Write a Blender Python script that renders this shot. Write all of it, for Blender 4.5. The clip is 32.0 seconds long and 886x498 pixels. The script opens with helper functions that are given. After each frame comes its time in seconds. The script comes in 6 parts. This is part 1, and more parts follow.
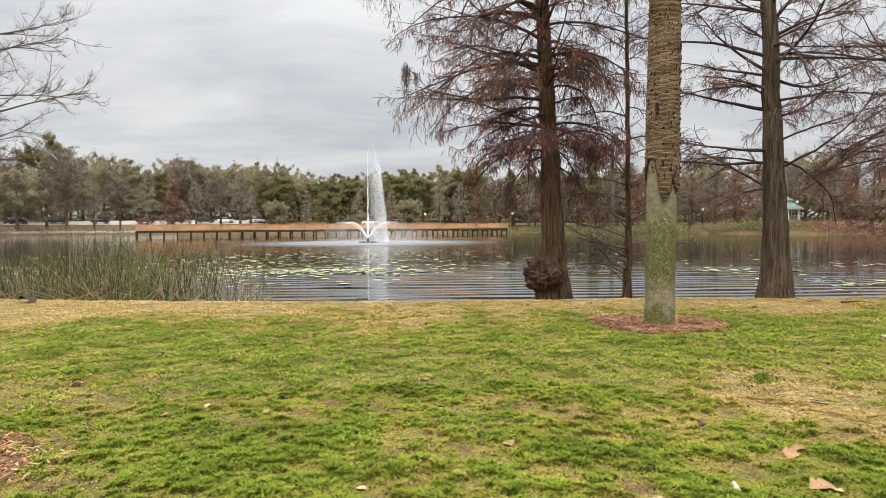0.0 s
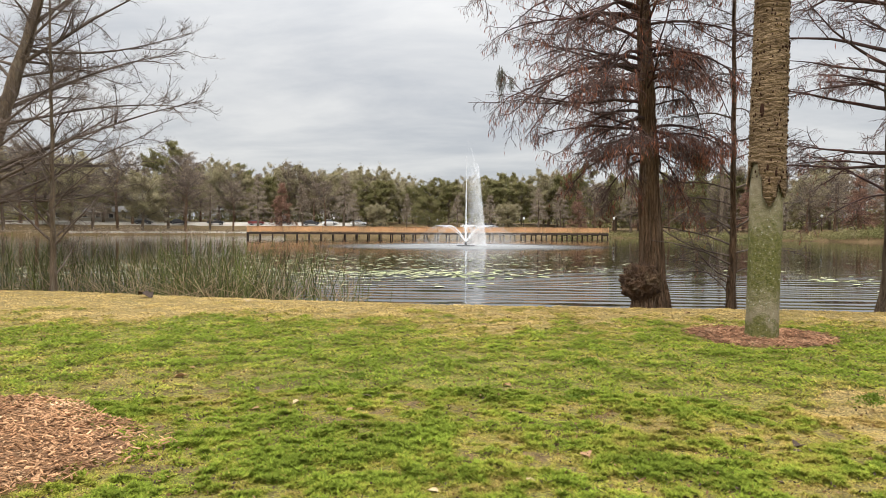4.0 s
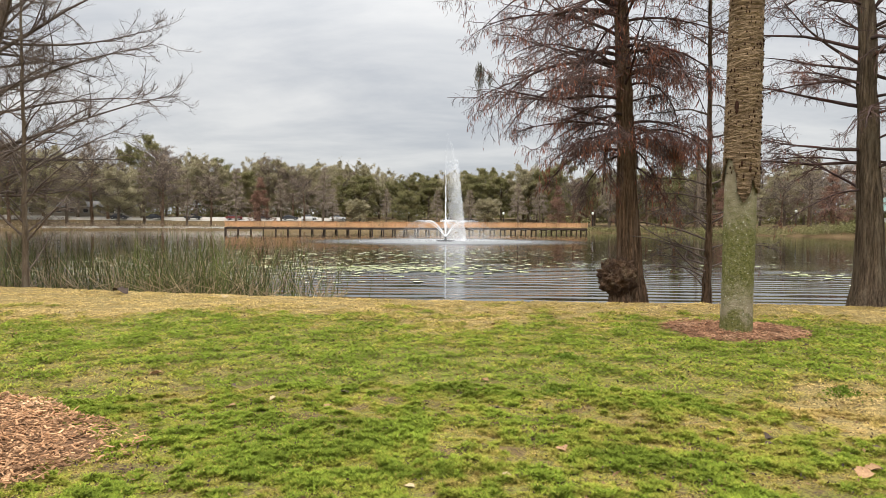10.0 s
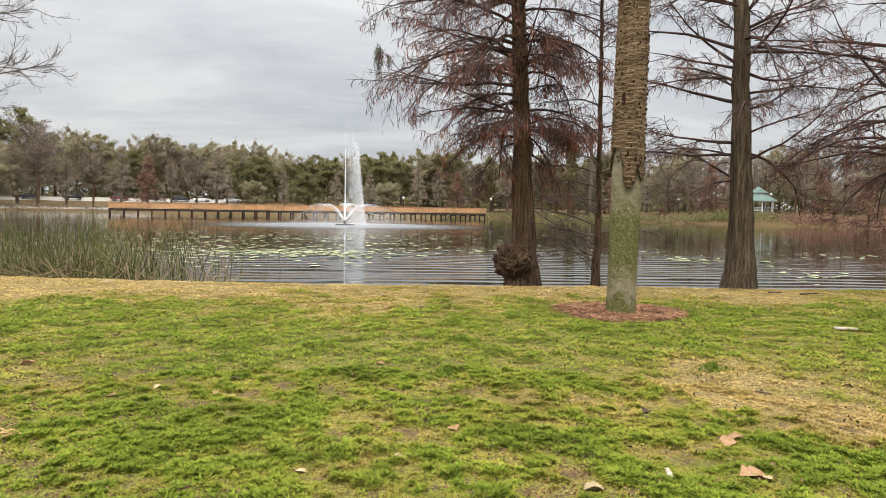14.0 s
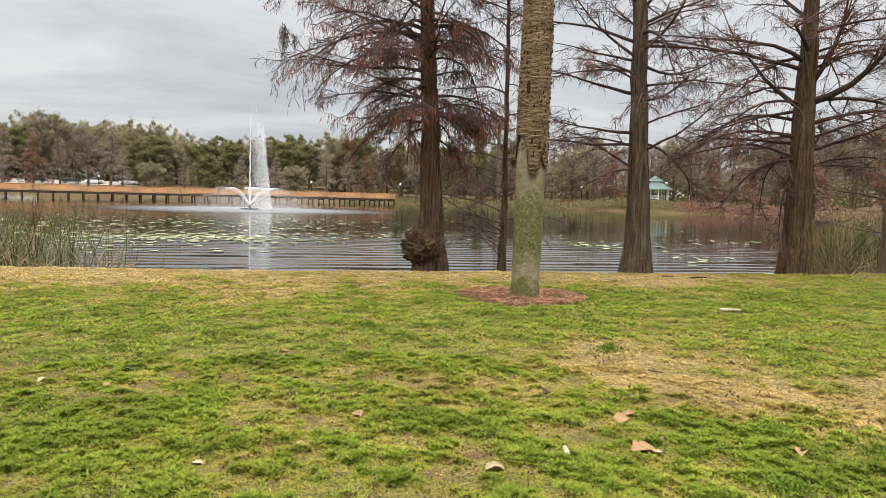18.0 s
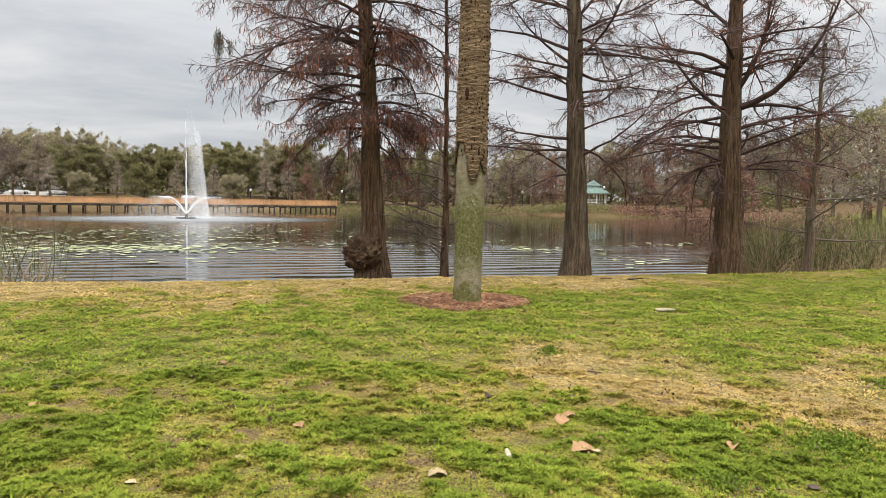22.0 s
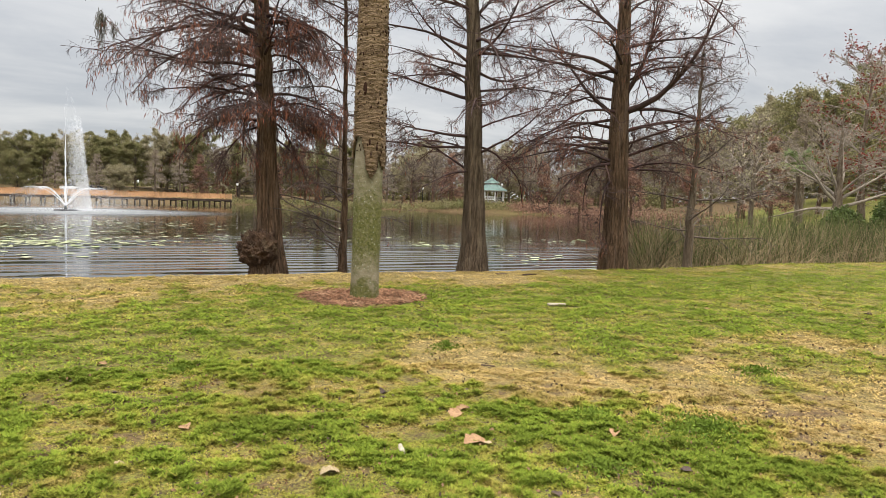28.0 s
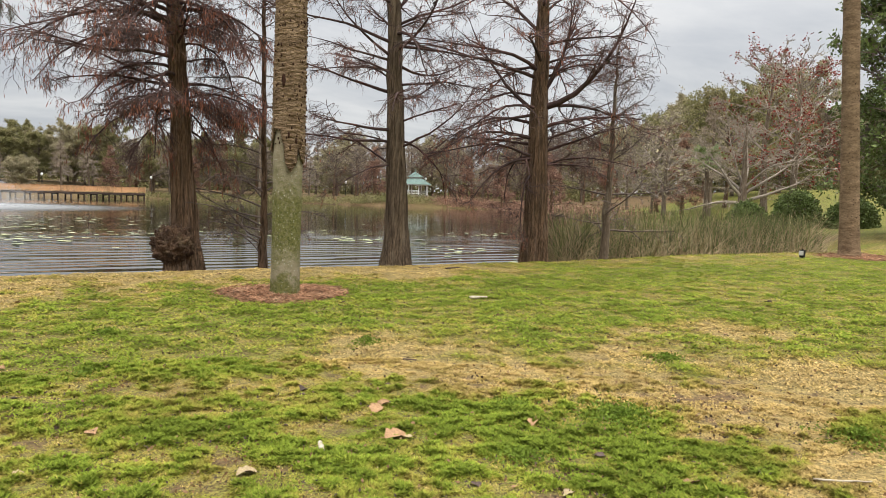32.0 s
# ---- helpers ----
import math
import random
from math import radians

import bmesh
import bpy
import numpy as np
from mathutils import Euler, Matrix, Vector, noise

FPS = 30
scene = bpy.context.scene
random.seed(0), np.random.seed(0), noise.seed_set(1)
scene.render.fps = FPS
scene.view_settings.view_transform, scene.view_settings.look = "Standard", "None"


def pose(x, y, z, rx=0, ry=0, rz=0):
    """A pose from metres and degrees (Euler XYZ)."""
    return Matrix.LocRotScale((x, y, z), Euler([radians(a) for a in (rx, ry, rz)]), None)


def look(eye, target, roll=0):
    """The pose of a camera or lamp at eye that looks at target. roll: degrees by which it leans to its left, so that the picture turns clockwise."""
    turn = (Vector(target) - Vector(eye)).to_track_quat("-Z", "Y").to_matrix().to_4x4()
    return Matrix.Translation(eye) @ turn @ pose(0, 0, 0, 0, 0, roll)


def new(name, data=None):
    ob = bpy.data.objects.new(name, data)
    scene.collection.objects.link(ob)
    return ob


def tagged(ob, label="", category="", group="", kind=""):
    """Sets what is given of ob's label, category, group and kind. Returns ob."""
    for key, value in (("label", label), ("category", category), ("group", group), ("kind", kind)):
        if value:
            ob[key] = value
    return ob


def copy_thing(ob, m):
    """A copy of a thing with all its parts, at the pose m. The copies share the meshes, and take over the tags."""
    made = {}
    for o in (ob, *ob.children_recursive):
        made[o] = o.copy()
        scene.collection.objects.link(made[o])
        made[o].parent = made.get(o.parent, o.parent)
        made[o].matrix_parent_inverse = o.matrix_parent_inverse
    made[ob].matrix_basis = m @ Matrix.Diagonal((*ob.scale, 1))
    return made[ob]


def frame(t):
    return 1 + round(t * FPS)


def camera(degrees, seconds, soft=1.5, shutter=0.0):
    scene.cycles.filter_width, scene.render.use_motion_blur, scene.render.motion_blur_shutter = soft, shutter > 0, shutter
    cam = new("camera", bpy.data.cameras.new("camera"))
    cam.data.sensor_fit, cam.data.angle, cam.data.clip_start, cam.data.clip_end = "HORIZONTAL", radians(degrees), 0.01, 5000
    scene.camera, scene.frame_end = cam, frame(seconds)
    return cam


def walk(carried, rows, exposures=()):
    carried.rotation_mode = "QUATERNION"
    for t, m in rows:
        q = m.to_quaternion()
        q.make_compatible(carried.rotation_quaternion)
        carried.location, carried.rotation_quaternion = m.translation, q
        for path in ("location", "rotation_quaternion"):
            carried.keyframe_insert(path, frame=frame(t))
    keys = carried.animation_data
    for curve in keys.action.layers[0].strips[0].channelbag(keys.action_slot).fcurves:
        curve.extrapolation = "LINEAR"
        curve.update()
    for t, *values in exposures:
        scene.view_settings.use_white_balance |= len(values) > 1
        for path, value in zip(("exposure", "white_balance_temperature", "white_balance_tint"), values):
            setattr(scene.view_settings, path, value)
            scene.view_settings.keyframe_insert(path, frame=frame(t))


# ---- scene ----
cam = camera(65.2, 32.0, soft=0.75)
PATH = [
    (0, (-0.083, 0.078, 1.605), (0.004, 2.075, 1.533), -0.3),
    (0.5, (-0.031, 0.064, 1.611), (0.027, 2.062, 1.546), -0.2),
    (1, (0.043, 0.056, 1.616), (0.067, 2.055, 1.558), -0.1),
    (1.5, (0.099, 0.074, 1.623), (0.085, 2.073, 1.568), 0.0),
    (2, (0.111, 0.077, 1.618), (0.06, 2.076, 1.563), 0.0),
    (2.5, (0.098, 0.066, 1.614), (0.01, 2.064, 1.558), 0.1),
    (3, (0.083, 0.057, 1.616), (-0.045, 2.052, 1.559), 0.2),
    (3.5, (0.07, 0.069, 1.613), (-0.095, 2.061, 1.554), 0.3),
    (4, (0.06, 0.065, 1.615), (-0.137, 2.054, 1.554), 0.3),
    (4.5, (0.058, 0.072, 1.614), (-0.169, 2.058, 1.548), 0.1),
    (6.5, (0.049, 0.063, 1.618), (-0.266, 2.037, 1.544), -0.3),
    (7, (0.049, 0.06, 1.614), (-0.269, 2.034, 1.542), -0.3),
    (7.5, (0.054, 0.059, 1.615), (-0.253, 2.034, 1.543), -0.2),
    (8, (0.057, 0.061, 1.619), (-0.225, 2.04, 1.547), -0.2),
    (8.5, (0.063, 0.061, 1.617), (-0.187, 2.044, 1.544), -0.1),
    (9, (0.072, 0.059, 1.619), (-0.141, 2.047, 1.547), 0.0),
    (9.5, (0.073, 0.064, 1.619), (-0.101, 2.055, 1.547), 0.2),
    (10, (0.082, 0.066, 1.621), (-0.057, 2.06, 1.546), 0.3),
    (10.5, (0.086, 0.067, 1.62), (-0.017, 2.063, 1.544), 0.4),
    (11, (0.095, 0.061, 1.62), (0.026, 2.058, 1.541), 0.5),
    (11.5, (0.098, 0.067, 1.618), (0.064, 2.065, 1.537), 0.7),
    (12, (0.107, 0.068, 1.62), (0.109, 2.066, 1.535), 0.8),
    (12.5, (0.108, 0.065, 1.62), (0.148, 2.063, 1.53), 0.9),
    (13, (0.116, 0.056, 1.617), (0.192, 2.052, 1.519), 0.9),
    (13.5, (0.125, 0.064, 1.612), (0.237, 2.058, 1.504), 1.0),
    (14, (0.128, 0.059, 1.615), (0.277, 2.051, 1.498), 1.0),
    (14.5, (0.139, 0.061, 1.612), (0.321, 2.049, 1.489), 1.2),
    (16.5, (0.148, 0.062, 1.607), (0.458, 2.032, 1.461), 1.7),
    (17, (0.153, 0.057, 1.608), (0.497, 2.021, 1.458), 1.7),
    (17.5, (0.158, 0.06, 1.612), (0.536, 2.018, 1.459), 1.6),
    (18, (0.163, 0.067, 1.612), (0.571, 2.019, 1.459), 1.6),
    (18.5, (0.163, 0.067, 1.612), (0.596, 2.014, 1.462), 1.6),
    (19, (0.167, 0.063, 1.616), (0.624, 2.005, 1.47), 1.5),
    (19.5, (0.168, 0.058, 1.618), (0.646, 1.995, 1.476), 1.4),
    (20, (0.17, 0.044, 1.622), (0.667, 1.977, 1.484), 1.2),
    (20.5, (0.175, 0.056, 1.617), (0.691, 1.983, 1.483), 1.1),
    (21, (0.183, 0.059, 1.614), (0.716, 1.983, 1.482), 1.0),
    (21.5, (0.185, 0.058, 1.618), (0.735, 1.976, 1.486), 0.9),
    (22, (0.188, 0.055, 1.618), (0.754, 1.968, 1.486), 0.9),
    (22.5, (0.191, 0.059, 1.617), (0.775, 1.967, 1.484), 0.8),
    (23, (0.195, 0.058, 1.62), (0.795, 1.961, 1.485), 0.8),
    (23.5, (0.195, 0.046, 1.62), (0.811, 1.944, 1.485), 0.9),
    (24, (0.193, 0.038, 1.627), (0.827, 1.93, 1.494), 0.9),
    (24.5, (0.199, 0.044, 1.624), (0.852, 1.93, 1.495), 1.0),
    (26.5, (0.216, 0.035, 1.623), (0.964, 1.885, 1.486), 1.3),
    (27, (0.219, 0.037, 1.62), (0.995, 1.875, 1.483), 1.5),
    (27.5, (0.223, 0.045, 1.616), (1.028, 1.87, 1.48), 1.6),
    (28, (0.223, 0.038, 1.621), (1.058, 1.85, 1.483), 1.7),
    (28.5, (0.232, 0.038, 1.618), (1.096, 1.837, 1.481), 1.7),
    (29, (0.228, 0.034, 1.62), (1.122, 1.818, 1.481), 1.9),
    (29.5, (0.237, 0.036, 1.618), (1.159, 1.805, 1.478), 1.9),
    (30, (0.236, 0.033, 1.62), (1.186, 1.787, 1.475), 2.1),
    (30.5, (0.242, 0.035, 1.62), (1.215, 1.776, 1.473), 2.1),
    (31, (0.244, 0.036, 1.62), (1.237, 1.766, 1.471), 2.1),
    (31.5, (0.248, 0.037, 1.621), (1.259, 1.756, 1.472), 1.9),
    (32, (0.255, 0.023, 1.624), (1.283, 1.733, 1.475), 1.7),
]
walk(cam, [(t, look(eye, target, roll)) for t, eye, target, roll in PATH], [(0.0, 0.55), (32.0, 0.55)])

# ---- light ----
WATER = -0.45
world = bpy.data.worlds.new("overcast_sky")
scene.world = world
world.use_nodes = True


def node(tree, kind, at=None, **values):
    n = tree.nodes.new(kind)
    for key, value in values.items():
        if key in n.inputs:
            n.inputs[key].default_value = value
    return n


def build_sky():
    t = world.node_tree
    t.nodes.clear()
    link = t.links.new
    out = t.nodes.new("ShaderNodeOutputWorld")
    sky = t.nodes.new("ShaderNodeTexSky")
    sky.sky_type, sky.sun_disc = "NISHITA", False
    sky.sun_elevation, sky.sun_rotation = radians(48), radians(200)
    sky_gain = t.nodes.new("ShaderNodeVectorMath")
    sky_gain.operation = "SCALE"
    sky_gain.inputs["Scale"].default_value = 0.1
    link(sky.outputs[0], sky_gain.inputs[0])
    co = t.nodes.new("ShaderNodeTexCoord")
    sep = t.nodes.new("ShaderNodeSeparateXYZ")
    link(co.outputs["Generated"], sep.inputs[0])
    # flat cloud deck: direction divided by its height
    h = t.nodes.new("ShaderNodeMath")
    h.operation = "MAXIMUM"
    h.inputs[1].default_value = 0.0
    link(sep.outputs["Z"], h.inputs[0])
    h2 = t.nodes.new("ShaderNodeMath")
    h2.operation = "ADD"
    h2.inputs[1].default_value = 0.16
    link(h.outputs[0], h2.inputs[0])
    deck = t.nodes.new("ShaderNodeVectorMath")
    deck.operation = "DIVIDE"
    link(co.outputs["Generated"], deck.inputs[0])
    link(h2.outputs[0], deck.inputs[1])
    squash = t.nodes.new("ShaderNodeMapping")
    squash.inputs["Scale"].default_value = (0.8, 1.25, 0.6)
    squash.inputs["Location"].default_value = (1.4, 0.6, 0.0)
    link(deck.outputs[0], squash.inputs["Vector"])
    n1 = node(t, "ShaderNodeTexNoise", Scale=1.25, Detail=8.0, Roughness=0.56, Distortion=0.25)
    link(squash.outputs[0], n1.inputs["Vector"])
    ramp = t.nodes.new("ShaderNodeValToRGB")
    e = ramp.color_ramp.elements
    e[0].position, e[0].color = 0.35, (0.65, 0.675, 0.715, 1)
    e[1].position, e[1].color = 0.64, (0.94, 0.94, 0.935, 1)
    link(n1.outputs["Fac"], ramp.inputs[0])
    # an overcast deck is brighter overhead than at the horizon
    slope = t.nodes.new("ShaderNodeMath")
    slope.operation = "MULTIPLY_ADD"
    slope.inputs[1].default_value, slope.inputs[2].default_value = 4.8, 0.1
    square = t.nodes.new("ShaderNodeMath")
    square.operation = "MULTIPLY"
    link(h.outputs[0], square.inputs[0])
    link(h.outputs[0], square.inputs[1])
    link(square.outputs[0], slope.inputs[0])
    grow = t.nodes.new("ShaderNodeMath")
    grow.operation = "MULTIPLY_ADD"
    grow.inputs[2].default_value = 0.545
    link(h.outputs[0], grow.inputs[0])
    link(slope.outputs[0], grow.inputs[1])
    cloud = t.nodes.new("ShaderNodeVectorMath")
    cloud.operation = "SCALE"
    link(ramp.outputs[0], cloud.inputs[0])
    link(grow.outputs[0], cloud.inputs["Scale"])
    mix = t.nodes.new("ShaderNodeMix")
    mix.data_type = "RGBA"
    mix.inputs[0].default_value = 0.94
    link(sky_gain.outputs[0], mix.inputs[6])
    link(cloud.outputs[0], mix.inputs[7])
    bg = t.nodes.new("ShaderNodeBackground")
    link(mix.outputs[2], bg.inputs["Color"])
    bg.inputs["Strength"].default_value = 1.0
    link(bg.outputs[0], out.inputs[0])


build_sky()
sun_data = bpy.data.lights.new("sun", "SUN")
sun_data.energy, sun_data.angle, sun_data.color = 1.4, radians(25), (1.0, 0.95, 0.86)
sun = new("sun", sun_data)
sun.matrix_world = look((0, -10, 30), (3, 4, 0))


# ---- materials ----
def mix_rgb(t, fac, a, b, how="MIX"):
    m = t.nodes.new("ShaderNodeMix")
    m.data_type, m.blend_type = "RGBA", how
    for slot, v in ((0, fac), (6, a), (7, b)):
        if isinstance(v, bpy.types.NodeSocket):
            t.links.new(v, m.inputs[slot])
        else:
            m.inputs[slot].default_value = v if slot == 0 else (*v, 1)
    return m.outputs[2]


def noise_of(t, vec, scale, detail=4.0, rough=0.55, lo=0.35, hi=0.65):
    n = node(t, "ShaderNodeTexNoise", Scale=scale, Detail=detail, Roughness=rough)
    t.links.new(vec, n.inputs["Vector"])
    r = t.nodes.new("ShaderNodeMapRange")
    r.inputs["From Min"].default_value, r.inputs["From Max"].default_value = lo, hi
    t.links.new(n.outputs["Fac"], r.inputs["Value"])
    return r.outputs[0]


def surface(name, a, b, scale=3.0, fine=40.0, c=None, c_scale=1.0, c_lo=0.5, c_hi=0.7, rough=0.85, metal=0.0, bump=0.3,
            stretch=(1, 1, 1), vary=0.0, island=False, see_through=0.0, spec=0.08, depth=0.01, grit=(0.72, 1.25)):
    """A material of two colours mixed at two sizes, with a third in patches, and fine relief."""
    m = bpy.data.materials.new(name)
    m.use_nodes = True
    t = m.node_tree
    p = t.nodes["Principled BSDF"]
    co = t.nodes.new("ShaderNodeTexCoord")
    mp = t.nodes.new("ShaderNodeMapping")
    mp.inputs["Scale"].default_value = stretch
    t.links.new(co.outputs["Object"], mp.inputs["Vector"])
    vec = mp.outputs[0]
    col = mix_rgb(t, noise_of(t, vec, scale), a, b)
    fine_n = noise_of(t, vec, fine, 3.0, 0.6, 0.3, 0.7)
    g = t.nodes.new("ShaderNodeMapRange")
    g.inputs["To Min"].default_value, g.inputs["To Max"].default_value = grit
    t.links.new(fine_n, g.inputs["Value"])
    col = mix_rgb(t, 1.0, col, g.outputs[0], "MULTIPLY")
    if c:
        col = mix_rgb(t, noise_of(t, vec, c_scale, 5.0, 0.6, c_lo, c_hi), col, c)
    if vary:
        if island:
            src = t.nodes.new("ShaderNodeNewGeometry").outputs["Random Per Island"]
        else:
            src = t.nodes.new("ShaderNodeObjectInfo").outputs["Random"]
        v = t.nodes.new("ShaderNodeMapRange")
        v.inputs["To Min"].default_value, v.inputs["To Max"].default_value = 1 - vary, 1 + vary
        t.links.new(src, v.inputs["Value"])
        col = mix_rgb(t, 1.0, col, v.outputs[0], "MULTIPLY")
    t.links.new(col, p.inputs["Base Color"])
    p.inputs["Roughness"].default_value, p.inputs["Metallic"].default_value = rough, metal
    p.inputs["Specular IOR Level"].default_value = spec
    if bump:
        bm_ = node(t, "ShaderNodeBump", Strength=bump, Distance=depth)
        t.links.new(fine_n, bm_.inputs["Height"])
        t.links.new(bm_.outputs[0], p.inputs["Normal"])
    if see_through:
        tr = t.nodes.new("ShaderNodeBsdfTranslucent")
        t.links.new(col, tr.inputs["Color"])
        mx = t.nodes.new("ShaderNodeMixShader")
        mx.inputs[0].default_value = see_through
        t.links.new(p.outputs[0], mx.inputs[1])
        t.links.new(tr.outputs[0], mx.inputs[2])
        t.links.new(mx.outputs[0], t.nodes["Material Output"].inputs["Surface"])
    return m


M = {}
M["bark"] = surface("cypress_bark", (0.225, 0.14, 0.085), (0.085, 0.055, 0.035), 2.6, 8.0, (0.235, 0.165, 0.115), 1.6, 0.52, 0.72, 0.95, bump=1.0, stretch=(7, 7, 0.6), depth=0.08, grit=(0.45, 1.5))
M["bark_dun"] = surface("dun_cypress_bark", (0.215, 0.158, 0.105), (0.085, 0.06, 0.042), 2.4, 8.0, (0.25, 0.195, 0.135), 1.6, 0.50, 0.70, 0.95, bump=1.0, stretch=(7, 7, 0.6), depth=0.07, grit=(0.5, 1.45))
M["bark_grey"] = surface("grey_bark", (0.17, 0.128, 0.09), (0.09, 0.066, 0.048), 2.0, 9.0, (0.23, 0.195, 0.145), 1.5, 0.5, 0.75, 0.95, bump=0.8, stretch=(5, 5, 0.8), depth=0.02)
M["limb"] = surface("cypress_limb", (0.075, 0.046, 0.042), (0.042, 0.030, 0.028), 3.0, 25.0, (0.13, 0.058, 0.05), 0.9, 0.54, 0.72, 0.9, bump=0.3)
M["twig"] = surface("cypress_twig", (0.115, 0.072, 0.062), (0.07, 0.048, 0.043), 1.5, 12.0, (0.17, 0.088, 0.07), 0.8, 0.52, 0.72, 0.9, bump=0)
M["limb_grey"] = surface("bare_limb", (0.165, 0.128, 0.105), (0.085, 0.066, 0.057), 2.0, 20.0, rough=0.9, bump=0.2)
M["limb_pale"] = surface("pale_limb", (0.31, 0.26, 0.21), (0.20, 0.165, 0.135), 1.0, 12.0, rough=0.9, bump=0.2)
M["alloy"] = surface("grey_alloy", (0.34, 0.34, 0.34), (0.27, 0.27, 0.27), 4, 40, rough=0.45, metal=0.5, bump=0.05)
M["rust"] = surface("rusty_needles", (0.30, 0.115, 0.068), (0.20, 0.078, 0.05), 0.8, 6.0, (0.22, 0.13, 0.105), 1.0, 0.55, 0.75, 0.9, bump=0, vary=0.35, island=True, see_through=0.3)
M["rust_far"] = surface("dull_brown_needles", (0.31, 0.18, 0.125), (0.23, 0.14, 0.10), 0.8, 6.0, rough=0.9, bump=0, vary=0.35, island=True, see_through=0.35)
M["ball"] = surface("ball_moss", (0.055, 0.05, 0.04), (0.035, 0.03, 0.026), 8, 30, rough=0.95, bump=0)
M["moss"] = surface("hanging_moss", (0.26, 0.245, 0.21), (0.18, 0.17, 0.145), 3.0, 20.0, rough=0.95, bump=0, see_through=0.3)
M["palm_bark"] = surface("palm_fibrous_bark", (0.30, 0.208, 0.128), (0.175, 0.118, 0.07), 2.5, 18.0, (0.12, 0.078, 0.046), 4.5, 0.54, 0.70, 0.95, bump=1.0, stretch=(1, 1, 3.0), depth=0.03, grit=(0.55, 1.35))
M["hole"] = surface("hole_shade", (0.045, 0.022, 0.014), (0.03, 0.016, 0.012), 8, 40, rough=1.0, bump=0)
M["burl"] = surface("burl_bark", (0.135, 0.082, 0.05), (0.048, 0.03, 0.022), 6.0, 24.0, (0.19, 0.135, 0.08), 3.0, 0.52, 0.7, 0.95, bump=1.0, depth=0.04)
M["reed"] = surface("green_reed", (0.145, 0.16, 0.052), (0.07, 0.084, 0.03), 0.7, 6.0, rough=0.6, bump=0, vary=0.6, island=True, see_through=0.2)
M["reed_dry"] = surface("dry_reed", (0.37, 0.29, 0.17), (0.24, 0.18, 0.105), 0.9, 6.0, rough=0.8, bump=0, vary=0.35, island=True, see_through=0.2)
M["pad"] = surface("lily_pad_green", (0.20, 0.23, 0.09), (0.33, 0.33, 0.19), 0.4, 6.0, (0.45, 0.43, 0.33), 0.5, 0.55, 0.7, 0.45, bump=0.1, vary=0.35, island=True)
M["oak_leaf"] = surface("oak_leaves", (0.16, 0.155, 0.062), (0.235, 0.21, 0.10), 0.25, 1.5, (0.29, 0.245, 0.15), 0.3, 0.55, 0.75, 0.75, bump=0, vary=0.3, island=True, see_through=0.4)
M["olive_leaf"] = surface("olive_leaves", (0.27, 0.24, 0.135), (0.36, 0.31, 0.195), 0.25, 1.5, (0.36, 0.315, 0.215), 0.3, 0.5, 0.7, 0.75, bump=0, vary=0.3, island=True, see_through=0.4)
M["dun_leaf"] = surface("dun_twigs", (0.34, 0.27, 0.20), (0.24, 0.19, 0.14), 0.25, 1.5, rough=0.9, bump=0, vary=0.4, island=True, see_through=0.25)
M["ever_leaf"] = surface("glossy_green_leaves", (0.085, 0.115, 0.034), (0.13, 0.155, 0.055), 0.4, 2.5, rough=0.5, bump=0, vary=0.5, island=True, see_through=0.25)
M["red_leaf"] = surface("red_maple_seeds", (0.25, 0.06, 0.045), (0.18, 0.05, 0.04), 0.4, 2.5, rough=0.8, bump=0, vary=0.4, island=True, see_through=0.3)
M["wood"] = surface("new_orange_timber", (0.54, 0.32, 0.165), (0.43, 0.245, 0.125), 0.5, 9.0, rough=0.8, bump=0.2, vary=0.12)
# dark timber for beams and piles, with under-deck shade put into the colour
M["pile"] = surface("shaded_timber", (0.075, 0.055, 0.042), (0.04, 0.03, 0.025), 1.0, 9.0, rough=0.9, bump=0.3)
M["white"] = surface("white_paint", (0.78, 0.77, 0.74), (0.7, 0.69, 0.66), 1.0, 12.0, rough=0.6, bump=0.05)
M["green_roof"] = surface("green_metal_roof", (0.135, 0.19, 0.165), (0.105, 0.155, 0.135), 1.5, 14.0, rough=0.5, bump=0.1)
M["black"] = surface("black_metal", (0.010, 0.010, 0.011), (0.017, 0.017, 0.017), 5, 40, rough=0.75, bump=0.05, spec=0.2)
M["glass"] = surface("frosted_glass", (0.55, 0.54, 0.52), (0.46, 0.45, 0.43), 5, 40, rough=0.25, bump=0, spec=0.6)
M["dark_glass"] = surface("car_window", (0.02, 0.022, 0.025), (0.03, 0.03, 0.035), 5, 40, rough=0.1, bump=0, spec=0.7)
M["tyre"] = surface("tyre_rubber", (0.02, 0.02, 0.02), (0.03, 0.03, 0.03), 5, 40, rough=0.9, bump=0.1)
M["chrome"] = surface("wheel_alloy", (0.5, 0.5, 0.5), (0.4, 0.4, 0.4), 5, 40, rough=0.35, metal=0.9, bump=0)
M["asphalt"] = surface("asphalt", (0.11, 0.105, 0.10), (0.15, 0.145, 0.135), 0.3, 30.0, rough=0.95, bump=0.2)
M["concrete"] = surface("pale_concrete", (0.30, 0.275, 0.235), (0.24, 0.22, 0.19), 0.4, 14.0, rough=0.9, bump=0.2)
M["wall"] = surface("pale_wall", (0.40, 0.365, 0.30), (0.34, 0.31, 0.26), 0.4, 14.0, rough=0.85, bump=0.1)
M["roof"] = surface("grey_shingle", (0.16, 0.15, 0.14), (0.11, 0.105, 0.10), 0.6, 9.0, rough=0.9, bump=0.3)
